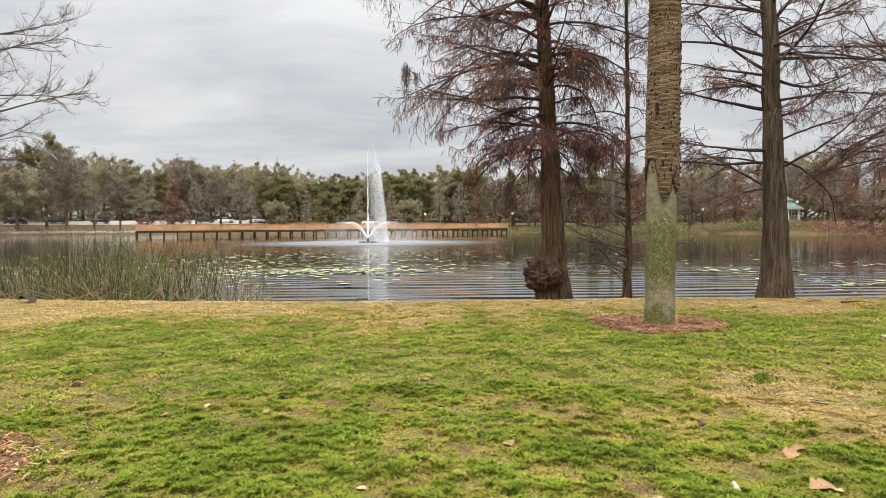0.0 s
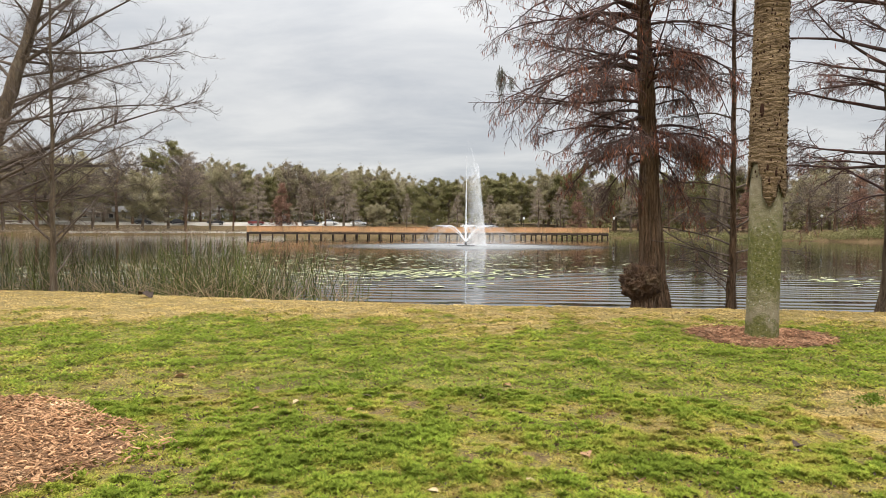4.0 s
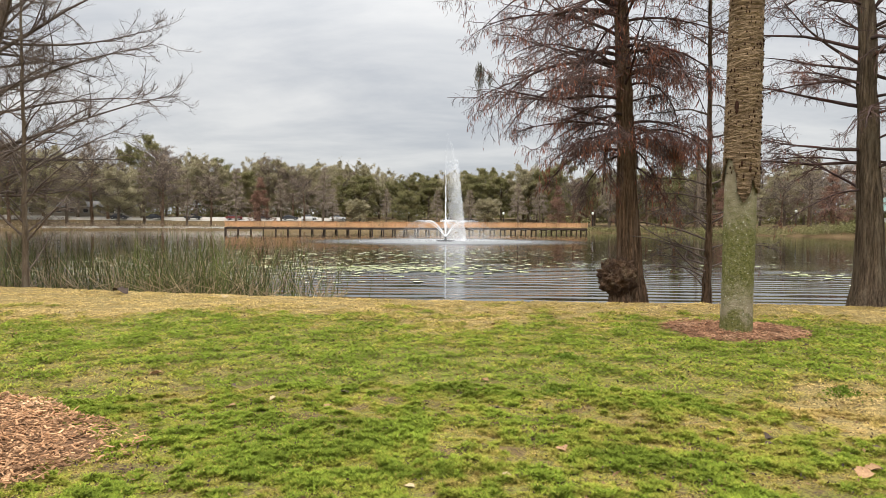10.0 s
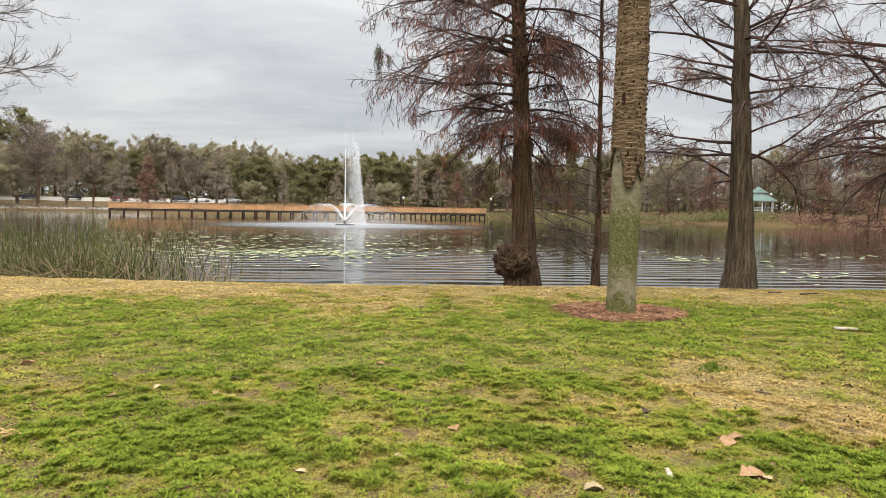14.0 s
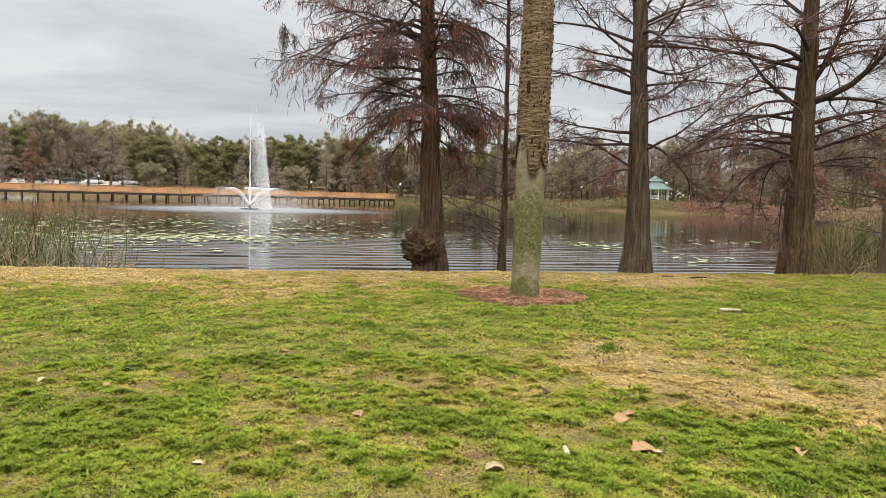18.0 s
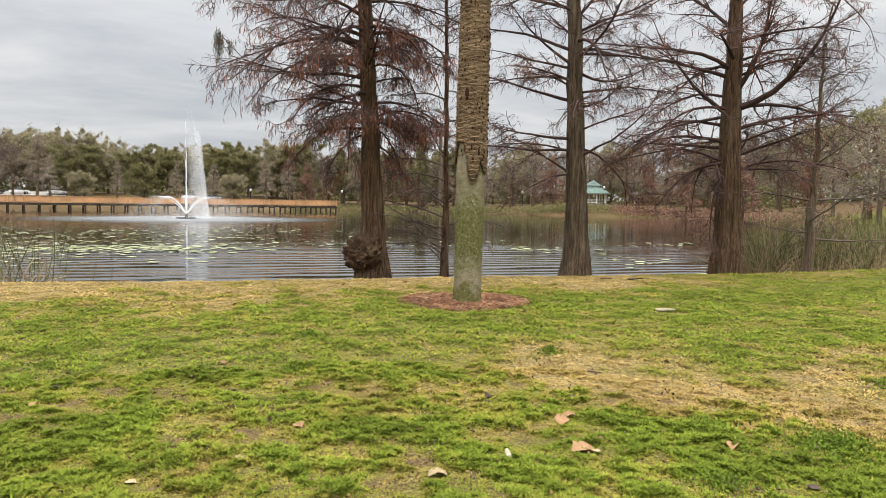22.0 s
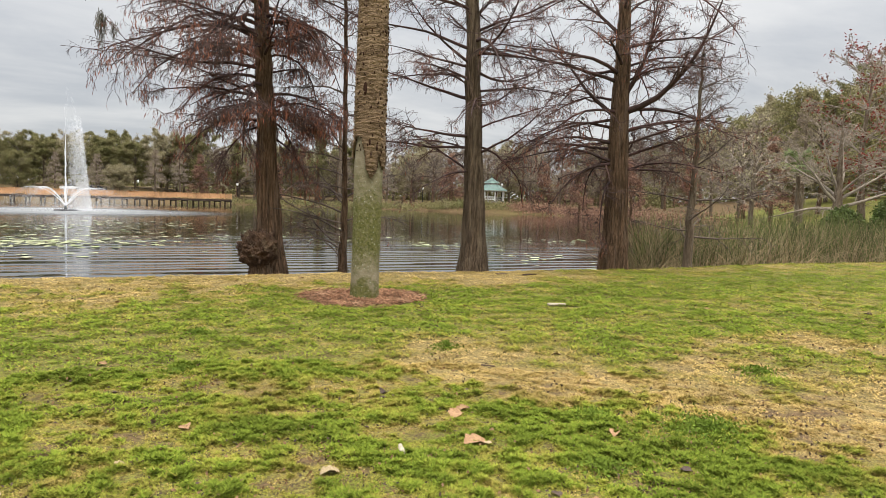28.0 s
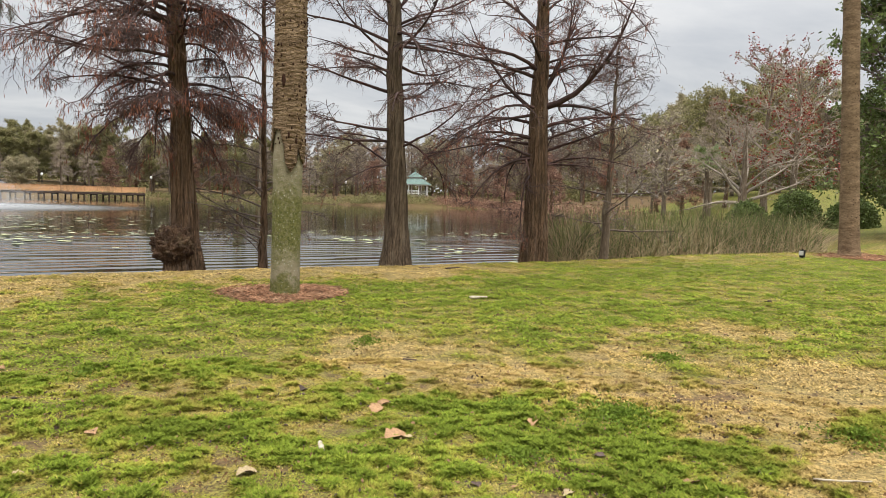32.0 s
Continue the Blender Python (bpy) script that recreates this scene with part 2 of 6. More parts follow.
M["leaf_brown"] = surface("fallen_leaf_tan", (0.31, 0.19, 0.10), (0.22, 0.13, 0.07), 9.0, 60.0, (0.20, 0.11, 0.065), 14, 0.55, 0.7, 0.8, bump=0.3, vary=0.25, see_through=0.1)
M["leaf_dark"] = surface("fallen_leaf_dark", (0.085, 0.06, 0.045), (0.05, 0.035, 0.03), 9.0, 60.0, rough=0.8, bump=0.3, vary=0.3)
M["leaf_pale"] = surface("fallen_leaf_pale", (0.36, 0.28, 0.16), (0.28, 0.21, 0.12), 9.0, 60.0, rough=0.8, bump=0.3, vary=0.2)
M["bone"] = surface("bleached_stick", (0.42, 0.37, 0.28), (0.30, 0.25, 0.18), 14.0, 70.0, rough=0.85, bump=0.4)
M["chip"] = surface("mulch_chips", (0.38, 0.215, 0.115), (0.20, 0.108, 0.056), 1.5, 30.0, (0.48, 0.32, 0.19), 2.5, 0.55, 0.7, 0.9, bump=0.3, vary=0.55, island=True)
M["chip_red"] = surface("red_mulch_chips", (0.31, 0.165, 0.095), (0.16, 0.085, 0.05), 1.5, 30.0, (0.40, 0.25, 0.155), 2.5, 0.55, 0.7, 0.9, bump=0.3, vary=0.5, island=True)
M["duff"] = surface("dark_mulch_bed", (0.22, 0.12, 0.065), (0.11, 0.062, 0.036), 9.0, 60.0, (0.28, 0.165, 0.09), 14.0, 0.5, 0.66, 0.95, bump=0.8, depth=0.02)
M["weed"] = surface("broad_weed", (0.098, 0.145, 0.018), (0.14, 0.19, 0.026), 4.0, 30.0, rough=0.7, bump=0, vary=0.35, island=True, see_through=0.3)


def palm_foot_material():
    """Smooth palm trunk: pale grey-tan, with a belt of green moss, lichen specks and a dark green foot."""
    m = bpy.data.materials.new("palm_smooth_trunk")
    m.use_nodes = True
    t = m.node_tree
    p = t.nodes["Principled BSDF"]
    co = t.nodes.new("ShaderNodeTexCoord")
    vec = co.outputs["Object"]
    sep = t.nodes.new("ShaderNodeSeparateXYZ")
    t.links.new(vec, sep.inputs[0])
    blot = node(t, "ShaderNodeTexNoise", Scale=3.5, Detail=5.0, Roughness=0.65)
    t.links.new(vec, blot.inputs["Vector"])
    z = t.nodes.new("ShaderNodeMath")
    z.operation = "MULTIPLY_ADD"
    z.inputs[1].default_value = 1.1
    t.links.new(blot.outputs["Fac"], z.inputs[0])
    t.links.new(sep.outputs["Z"], z.inputs[2])
    ramp = t.nodes.new("ShaderNodeValToRGB")
    cols = [(0.0, 1.0), (0.24, 1.0), (0.29, 0.15), (0.36, 0.35), (0.44, 0.85), (0.66, 0.95), (0.80, 0.45), (0.92, 0.1)]
    el = ramp.color_ramp.elements
    while len(el) < len(cols):
        el.new(0.5)
    for e, (pos, v) in zip(el, cols):
        e.position, e.color = pos, (v, v, v, 1)
    scaled = t.nodes.new("ShaderNodeMath")
    scaled.operation = "DIVIDE"
    scaled.inputs[1].default_value = 3.0
    t.links.new(z.outputs[0], scaled.inputs[0])
    t.links.new(scaled.outputs[0], ramp.inputs[0])
    wood = mix_rgb(t, noise_of(t, vec, 9.0, 5.0, 0.6), (0.30, 0.255, 0.185), (0.20, 0.165, 0.11))
    moss = mix_rgb(t, noise_of(t, vec, 26.0, 5.0, 0.7), (0.060, 0.066, 0.018), (0.155, 0.145, 0.052))
    cover = t.nodes.new("ShaderNodeMath")
    cover.operation, cover.use_clamp = "MULTIPLY_ADD", True
    t.links.new(noise_of(t, vec, 16.0, 6.0, 0.7, 0.3, 0.6), cover.inputs[0])
    t.links.new(ramp.outputs[0], cover.inputs[1])
    lift = t.nodes.new("ShaderNodeMath")
    lift.operation = "MULTIPLY"
    lift.inputs[1].default_value = 0.45
    t.links.new(ramp.outputs[0], lift.inputs[0])
    t.links.new(lift.outputs[0], cover.inputs[2])
    col = mix_rgb(t, cover.outputs[0], wood, moss)
    col = mix_rgb(t, noise_of(t, vec, 34.0, 2.0, 0.5, 0.66, 0.72), col, (0.42, 0.41, 0.34))
    t.links.new(col, p.inputs["Base Color"])
    p.inputs["Roughness"].default_value = 0.9
    p.inputs["Specular IOR Level"].default_value = 0.08
    relief = node(t, "ShaderNodeBump", Strength=0.7, Distance=0.012)
    t.links.new(noise_of(t, vec, 38.0, 5.0, 0.65, 0.3, 0.7), relief.inputs["Height"])
    t.links.new(relief.outputs[0], p.inputs["Normal"])
    return m


M["palm_low"] = palm_foot_material()


def spray_material(name, alpha):
    m = bpy.data.materials.new(name)
    m.use_nodes = True
    t = m.node_tree
    p = t.nodes["Principled BSDF"]
    p.inputs["Base Color"].default_value = (0.93, 0.94, 0.95, 1)
    p.inputs["Roughness"].default_value = 0.6
    tl = t.nodes.new("ShaderNodeBsdfTranslucent")
    tl.inputs["Color"].default_value = (0.95, 0.96, 0.97, 1)
    mx = t.nodes.new("ShaderNodeMixShader")
    mx.inputs[0].default_value = 0.5
    t.links.new(p.outputs[0], mx.inputs[1])
    t.links.new(tl.outputs[0], mx.inputs[2])
    clear = t.nodes.new("ShaderNodeBsdfTransparent")
    mx2 = t.nodes.new("ShaderNodeMixShader")
    mx2.inputs[0].default_value = alpha
    t.links.new(clear.outputs[0], mx2.inputs[1])
    t.links.new(mx.outputs[0], mx2.inputs[2])
    t.links.new(mx2.outputs[0], t.nodes["Material Output"].inputs["Surface"])
    return m


M["spray"] = spray_material("water_spray", 0.65)
M["plume"] = spray_material("falling_spray", 0.42)
M["mist"] = spray_material("water_mist", 0.2)
M["haze"] = spray_material("spray_veil", 0.27)


def water_material():
    m = bpy.data.materials.new("lake_water")
    m.use_nodes = True
    t = m.node_tree
    link = t.links.new
    p = t.nodes["Principled BSDF"]
    p.inputs["IOR"].default_value = 1.7
    p.inputs["Specular IOR Level"].default_value = 0.5
    co = t.nodes.new("ShaderNodeTexCoord")
    # churned water round the fountain
    off = t.nodes.new("ShaderNodeVectorMath")
    off.operation = "DISTANCE"
    off.inputs[1].default_value = (-5.1, 78.8, WATER)
    link(co.outputs["Object"], off.inputs[0])
    churn = t.nodes.new("ShaderNodeMapRange")
    churn.interpolation_type = "SMOOTHSTEP"
    churn.inputs["From Min"].default_value, churn.inputs["From Max"].default_value = 7.0, 22.0
    churn.inputs["To Min"].default_value, churn.inputs["To Max"].default_value = 1.0, 0.0
    link(off.outputs["Value"], churn.inputs["Value"])
    # bubbles and foam under the spray, plus rough water's sky glare painted in
    foam_glare = t.nodes.new("ShaderNodeMapRange")
    foam_glare.interpolation_type = "SMOOTHSTEP"
    foam_glare.inputs["From Min"].default_value, foam_glare.inputs["From Max"].default_value = 3.0, 17.0
    foam_glare.inputs["To Min"].default_value, foam_glare.inputs["To Max"].default_value = 0.42, 0.0
    link(off.outputs["Value"], foam_glare.inputs["Value"])
    speck = noise_of(t, co.outputs["Object"], 1.6, 5.0, 0.7, 0.30, 0.62)
    both = t.nodes.new("ShaderNodeMath")
    both.operation = "MULTIPLY"
    link(foam_glare.outputs[0], both.inputs[0])
    link(speck, both.inputs[1])
    link(mix_rgb(t, both.outputs[0], (0.008, 0.0075, 0.005), (0.55, 0.56, 0.57)), p.inputs["Base Color"])
    mp = t.nodes.new("ShaderNodeMapping")
    mp.inputs["Scale"].default_value = (0.13, 1.0, 1.0)
    link(co.outputs["Object"], mp.inputs["Vector"])
    a = node(t, "ShaderNodeTexNoise", Scale=1.5, Detail=3.0, Roughness=0.5)
    link(mp.outputs[0], a.inputs["Vector"])
    b = node(t, "ShaderNodeTexNoise", Scale=5.5, Detail=2.0, Roughness=0.5)
    link(mp.outputs[0], b.inputs["Vector"])
    calm = noise_of(t, co.outputs["Object"], 0.035, 3.0, 0.5, 0.38, 0.62)
    s1 = t.nodes.new("ShaderNodeMapRange")
    s1.inputs["To Min"].default_value, s1.inputs["To Max"].default_value = 0.05, 0.20
    link(calm, s1.inputs["Value"])
    ring = t.nodes.new("ShaderNodeMath")
    ring.operation = "MULTIPLY_ADD"
    ring.inputs[1].default_value = 0.5
    link(churn.outputs[0], ring.inputs[0])
    link(s1.outputs[0], ring.inputs[2])
    b1 = node(t, "ShaderNodeBump", Distance=0.07)
    link(ring.outputs[0], b1.inputs["Strength"])
    link(a.outputs["Fac"], b1.inputs["Height"])
    b2 = node(t, "ShaderNodeBump", Distance=0.012, Strength=0.16)
    link(b.outputs["Fac"], b2.inputs["Height"])
    link(b1.outputs[0], b2.inputs["Normal"])
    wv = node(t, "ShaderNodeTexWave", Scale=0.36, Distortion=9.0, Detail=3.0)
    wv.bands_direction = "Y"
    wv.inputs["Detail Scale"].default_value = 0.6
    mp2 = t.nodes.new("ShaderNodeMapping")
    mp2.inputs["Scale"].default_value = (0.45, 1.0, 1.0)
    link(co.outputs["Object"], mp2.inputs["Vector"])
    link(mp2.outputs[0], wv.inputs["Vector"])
    # ripples along the near bank, faded with Y to fit the camera's view
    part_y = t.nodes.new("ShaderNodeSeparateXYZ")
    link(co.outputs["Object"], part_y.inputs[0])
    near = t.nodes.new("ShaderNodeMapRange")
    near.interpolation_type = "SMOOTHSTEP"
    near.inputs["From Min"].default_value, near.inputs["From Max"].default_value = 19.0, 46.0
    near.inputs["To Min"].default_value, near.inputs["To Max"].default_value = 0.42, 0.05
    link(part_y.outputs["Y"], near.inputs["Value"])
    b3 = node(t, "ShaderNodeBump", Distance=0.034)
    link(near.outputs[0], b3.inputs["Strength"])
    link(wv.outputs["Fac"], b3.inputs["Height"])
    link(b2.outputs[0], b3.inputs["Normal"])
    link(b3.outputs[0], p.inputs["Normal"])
    ro = t.nodes.new("ShaderNodeMapRange")
    ro.inputs["To Min"].default_value, ro.inputs["To Max"].default_value = 0.015, 0.30
    link(churn.outputs[0], ro.inputs["Value"])
    link(ro.outputs[0], p.inputs["Roughness"])
    return m


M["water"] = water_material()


def lawn_material(name, ground):
    """Grass whose tone runs from green to straw and bare soil with the stored 'tone' and 'soil' of each point. On the
    far bank 'soil' also carries tree shade.
    """
    m = bpy.data.materials.new(name)
    m.use_nodes = True
    t = m.node_tree
    link = t.links.new
    p = t.nodes["Principled BSDF"]
    at = t.nodes.new("ShaderNodeAttribute")
    at.attribute_name = "tone"
    co = t.nodes.new("ShaderNodeTexCoord")
    val = at.outputs["Fac"]
    ramp = t.nodes.new("ShaderNodeValToRGB")
    cols = [(0.0, (0.112, 0.148, 0.020)), (0.22, (0.182, 0.232, 0.027)), (0.40, (0.252, 0.258, 0.040)), (0.56, (0.29, 0.236, 0.058)), (0.75, (0.40, 0.29, 0.10)), (1.0, (0.46, 0.335, 0.14))]
    if ground:
        cols = [(0.0, (0.115, 0.145, 0.02)), (0.35, (0.165, 0.18, 0.030)), (0.6, (0.225, 0.195, 0.052)), (0.85, (0.30, 0.225, 0.08)), (1.0, (0.31, 0.23, 0.09))]
    el = ramp.color_ramp.elements
    while len(el) < len(cols):
        el.new(0.5)
    for e, (pos, c) in zip(el, cols):
        e.position, e.color = pos, (*c, 1)
    link(val, ramp.inputs[0])
    col = ramp.outputs[0]
    if ground:
        # thatch: straw, leaf crumbs and soil, with crevice shade between blades painted dark
        soil_shade = noise_of(t, co.outputs["Object"], 42.0, 4.0, 0.75, 0.42, 0.58)
        col = mix_rgb(t, soil_shade, (0.062, 0.046, 0.020), col)
        crumbs = noise_of(t, co.outputs["Object"], 38.0, 5.0, 0.8, 0.56, 0.66)
        col = mix_rgb(t, crumbs, col, (0.27, 0.19, 0.065))
    fine = noise_of(t, co.outputs["Object"], 9.0 if ground else 1.3, 6.0, 0.65, 0.3, 0.7)
    g = t.nodes.new("ShaderNodeMapRange")
    g.inputs["To Min"].default_value, g.inputs["To Max"].default_value = 0.65, 1.3
    link(fine, g.inputs["Value"])
    col = mix_rgb(t, 1.0, col, g.outputs[0], "MULTIPLY")
    if ground:
        soil = t.nodes.new("ShaderNodeAttribute")
        soil.attribute_name = "soil"
        col = mix_rgb(t, soil.outputs["Fac"], col, mix_rgb(t, noise_of(t, co.outputs["Object"], 26.0, 4.0, 0.7, 0.4, 0.62), (0.045, 0.028, 0.017), (0.165, 0.10, 0.058)))
        bm_ = node(t, "ShaderNodeBump", Strength=0.9, Distance=0.02)
        n = node(t, "ShaderNodeTexNoise", Scale=45.0, Detail=5.0, Roughness=0.7)
        link(co.outputs["Object"], n.inputs["Vector"])
        link(n.outputs["Fac"], bm_.inputs["Height"])
        link(bm_.outputs[0], p.inputs["Normal"])
        link(col, p.inputs["Base Color"])
    else:
        isl = t.nodes.new("ShaderNodeNewGeometry").outputs["Random Per Island"]
        v = t.nodes.new("ShaderNodeMapRange")
        v.inputs["To Min"].default_value, v.inputs["To Max"].default_value = 0.62, 1.3
        link(isl, v.inputs["Value"])
        col = mix_rgb(t, 1.0, col, v.outputs[0], "MULTIPLY")
        link(col, p.inputs["Base Color"])
        tr = t.nodes.new("ShaderNodeBsdfTranslucent")
        link(col, tr.inputs["Color"])
        mx = t.nodes.new("ShaderNodeMixShader")
        mx.inputs[0].default_value = 0.35
        link(p.outputs[0], mx.inputs[1])
        link(tr.outputs[0], mx.inputs[2])
        link(mx.outputs[0], t.nodes["Material Output"].inputs["Surface"])
    p.inputs["Roughness"].default_value = 0.8
    p.inputs["Specular IOR Level"].default_value = 0.06
    return m


M["ground"] = lawn_material("lawn_ground", True)
M["blade"] = lawn_material("grass_blade", False)


# ---- mesh tools ----
def mesh_np(name, verts, faces, material, smooth=False, attrs=None):
    """A mesh from an (n, 3) array and one (m, 3) or (m, 4) array of faces."""
    verts, faces = np.ascontiguousarray(verts, np.float32), np.ascontiguousarray(faces, np.int32)
    me = bpy.data.meshes.new(name)
    me.vertices.add(len(verts))
    me.vertices.foreach_set("co", verts.ravel())
    side = faces.shape[1]
    me.loops.add(faces.size)
    me.loops.foreach_set("vertex_index", faces.ravel())
    me.polygons.add(len(faces))
    me.polygons.foreach_set("loop_start", np.arange(0, faces.size, side, dtype=np.int32))
    me.polygons.foreach_set("use_smooth", np.full(len(faces), smooth))
    for key, values in (attrs or {}).items():
        me.attributes.new(key, "FLOAT", "POINT").data.foreach_set("value", np.ascontiguousarray(values, np.float32))
    me.materials.append(material)
    me.update()
    return me


def hang(name, me, parent=None, label=""):
    ob = new(name, me)
    if parent is not None:
        ob.parent = parent
    return tagged(ob, label)


def part(name, bm, material, parent, label="", smooth=False):
    me = bpy.data.meshes.new(name)
    bm.to_mesh(me)
    bm.free()
    me.materials.append(material)
    if smooth:
        me.shade_smooth()
    return hang(name, me, parent, label)


def empty(name, m, label, category, group="", kind=""):
    ob = new(name)
    ob.matrix_world = m
    return tagged(ob, label, category, group, kind)


def tubes(polys, r0, r1, sides=5, power=1.0):
    """Verts and quads of tapering tubes along (m, k, 3) lines."""
    polys = np.asarray(polys, float)
    m, k, _ = polys.shape
    tan = np.gradient(polys, axis=1)
    tan /= np.linalg.norm(tan, axis=2, keepdims=True) + 1e-9
    ref = np.where(np.abs(tan[:, :1, 2:]) > 0.85, np.array([1.0, 0, 0]), np.array([0, 0, 1.0]))
    u = np.cross(tan, ref)
    u /= np.linalg.norm(u, axis=2, keepdims=True) + 1e-9
    v = np.cross(tan, u)
    s = np.linspace(0, 1, k) ** power
    r0, r1 = np.broadcast_to(r0, m), np.broadcast_to(r1, m)
    r = r0[:, None] * (1 - s) + r1[:, None] * s
    a = np.arange(sides) * 2 * np.pi / sides
    ring = np.cos(a)[None, None, :, None] * u[:, :, None] + np.sin(a)[None, None, :, None] * v[:, :, None]
    verts = (polys[:, :, None] + r[:, :, None, None] * ring).reshape(-1, 3)
    i = np.arange(m)[:, None, None] * k * sides + np.arange(k - 1)[None, :, None] * sides
    j = np.arange(sides)[None, None, :]
    j2 = (j + 1) % sides
    quads = np.stack([i + j, i + j2, i + sides + j2, i + sides + j], -1).reshape(-1, 4)
    return verts, quads


def column(points, radii, sides=16, wobble=0.0, rng=None, ribs=0, flute=0.0):
    """A trunk along points with a radius at each, uneven round its girth, closed at the top."""
    pts, rad = np.asarray(points, float), np.asarray(radii, float)
    k = len(pts)
    a = np.arange(sides) * 2 * np.pi / sides
    shape = np.ones((k, sides))
    if rng is not None and wobble:
        ph = rng.uniform(0, 6.28, 4)
        for q, p in enumerate(ph):
            shape += wobble * np.sin(a[None] * (q + 2) + p + np.linspace(0, 2.5, k)[:, None] * (q - 1.5))
        shape += rng.normal(0, wobble * 0.5, (k, sides))
    if ribs:
        shape += (np.asarray(flute)[:, None]) * np.cos(a[None] * ribs + 0.6)
    ring = np.stack([np.cos(a), np.sin(a), 0 * a], -1)
    verts = pts[:, None] + (rad[:, None] * shape)[:, :, None] * ring[None]
    verts = np.concatenate([verts.reshape(-1, 3), pts[-1:] + [[0, 0, rad[-1] * 0.4]]])
    i = np.arange(k - 1)[:, None] * sides
    j = np.arange(sides)[None]
    quads = np.stack([i + j, i + (j + 1) % sides, i + sides + (j + 1) % sides, i + sides + j], -1).reshape(-1, 4)
    top = (k - 1) * sides
    caps = np.stack([top + j[0], top + (j[0] + 1) % sides, np.full(sides, k * sides), np.full(sides, k * sides)], -1)
    return verts, quads, caps


def trunk_mesh(name, points, radii, material, **kw):
    verts, quads, caps = column(points, radii, **kw)
    bm_faces = [tuple(f) for f in quads] + [tuple(f[:3]) for f in caps]
    me = bpy.data.meshes.new(name)
    me.from_pydata(verts.tolist(), [], bm_faces)
    me.materials.append(material)
    me.shade_smooth()
    return me


def resample(points, values, n):
    pts = np.asarray(points, float)
    s = np.r_[0, np.cumsum(np.linalg.norm(np.diff(pts, axis=0), axis=1))]
    u = np.linspace(0, s[-1], n)
    return np.stack([np.interp(u, s, pts[:, c]) for c in range(3)], -1), np.interp(u, s, values)


def sprout(rng, par, rad, n, t0, t1, angle, frac, flat=0.5, droop=0.0, wiggle=0.12, k=6, floor=0.15, shrink=0.5):
    """n side shoots on each of the (m, k, 3) lines: their lines, root radii and place along the parent."""
    m, kp, _ = par.shape
    t = rng.uniform(t0, t1, (m, n))
    f = t * (kp - 1)
    i = np.minimum(f.astype(int), kp - 2)
    w = (f - i)[..., None]
    rows = np.arange(m)[:, None]
    a, b = par[rows, i], par[rows, i + 1]
    base = a * (1 - w) + b * w
    tan = b - a
    tan /= np.linalg.norm(tan, axis=2, keepdims=True) + 1e-9
    length = np.linalg.norm(np.diff(par, axis=1), axis=2).sum(1)[:, None]
    side = np.cross(tan, [0, 0, 1.0])
    side /= np.linalg.norm(side, axis=2, keepdims=True) + 1e-6
    up = np.cross(side, tan)
    sign = np.where(rng.random((m, n)) < 0.5, -1.0, 1.0)[..., None]
    lift = rng.normal(0, flat, (m, n))[..., None]
    out = side * sign + up * lift
    out /= np.linalg.norm(out, axis=2, keepdims=True) + 1e-9
    ang = rng.normal(angle, 0.2, (m, n))[..., None]
    d = tan * np.cos(ang) + out * np.sin(ang)
    ln = np.maximum(length * frac * (1 - shrink * t) * rng.uniform(0.55, 1.25, (m, n)), floor)
    base, d, ln, t = base.reshape(-1, 3), d.reshape(-1, 3), ln.ravel(), t.ravel()
    q = len(base)
    step = ln / (k - 1)
    lines = np.empty((q, k, 3))
    lines[:, 0] = base
    drift = rng.normal(0, wiggle, (q, 3))
    for c in range(1, k):
        d = d + drift / (k - 1) * 2 + rng.normal(0, wiggle, (q, 3)) * 0.6
        d[:, 2] += droop / (k - 1)
        d /= np.linalg.norm(d, axis=1, keepdims=True)
        lines[:, c] = lines[:, c - 1] + d * step[:, None]
    pr = np.repeat(rad, n) * (1 - 0.7 * t)
    return lines, pr, t


def limbs_on(rng, trunk, radii, heights, azimuths, lengths, rise, droop, k=9, wiggle=0.1):
    """First-order limbs out of a trunk line."""
    z = trunk[:, 2]
    base = np.stack([np.interp(heights, z, trunk[:, c]) for c in range(3)], -1)
    r = np.interp(heights, z, radii)
    d = np.stack([np.sin(azimuths) * np.cos(rise), np.cos(azimuths) * np.cos(rise), np.sin(rise)], -1)
    q = len(base)
    lines = np.empty((q, k, 3))
    lines[:, 0] = base
    drift = rng.normal(0, wiggle, (q, 3))
    step = np.asarray(lengths) / (k - 1)
    for c in range(1, k):
        d = d + drift / (k - 1) * 2 + rng.normal(0, wiggle, (q, 3)) * 0.5
        d[:, 2] += np.asarray(droop) / (k - 1)
        d /= np.linalg.norm(d, axis=1, keepdims=True)
        lines[:, c] = lines[:, c - 1] + d * step[:, None]
    return lines, r


def curve_line(points, k=9):
    """A smooth limb line through a few points."""
    p = np.asarray(points, float)
    s = np.linspace(0, 1, len(p))
    u = np.linspace(0, 1, k)
    deg = min(len(p) - 1, 3)
    return np.stack([np.polyval(np.polyfit(s, p[:, c], deg), u) for c in range(3)], -1)


def join(*sets):
    verts, faces, n = [], [], 0
    for v, f in sets:
        verts.append(v)
        faces.append(f + n)
        n += len(v)
    return np.concatenate(verts), np.concatenate(faces)


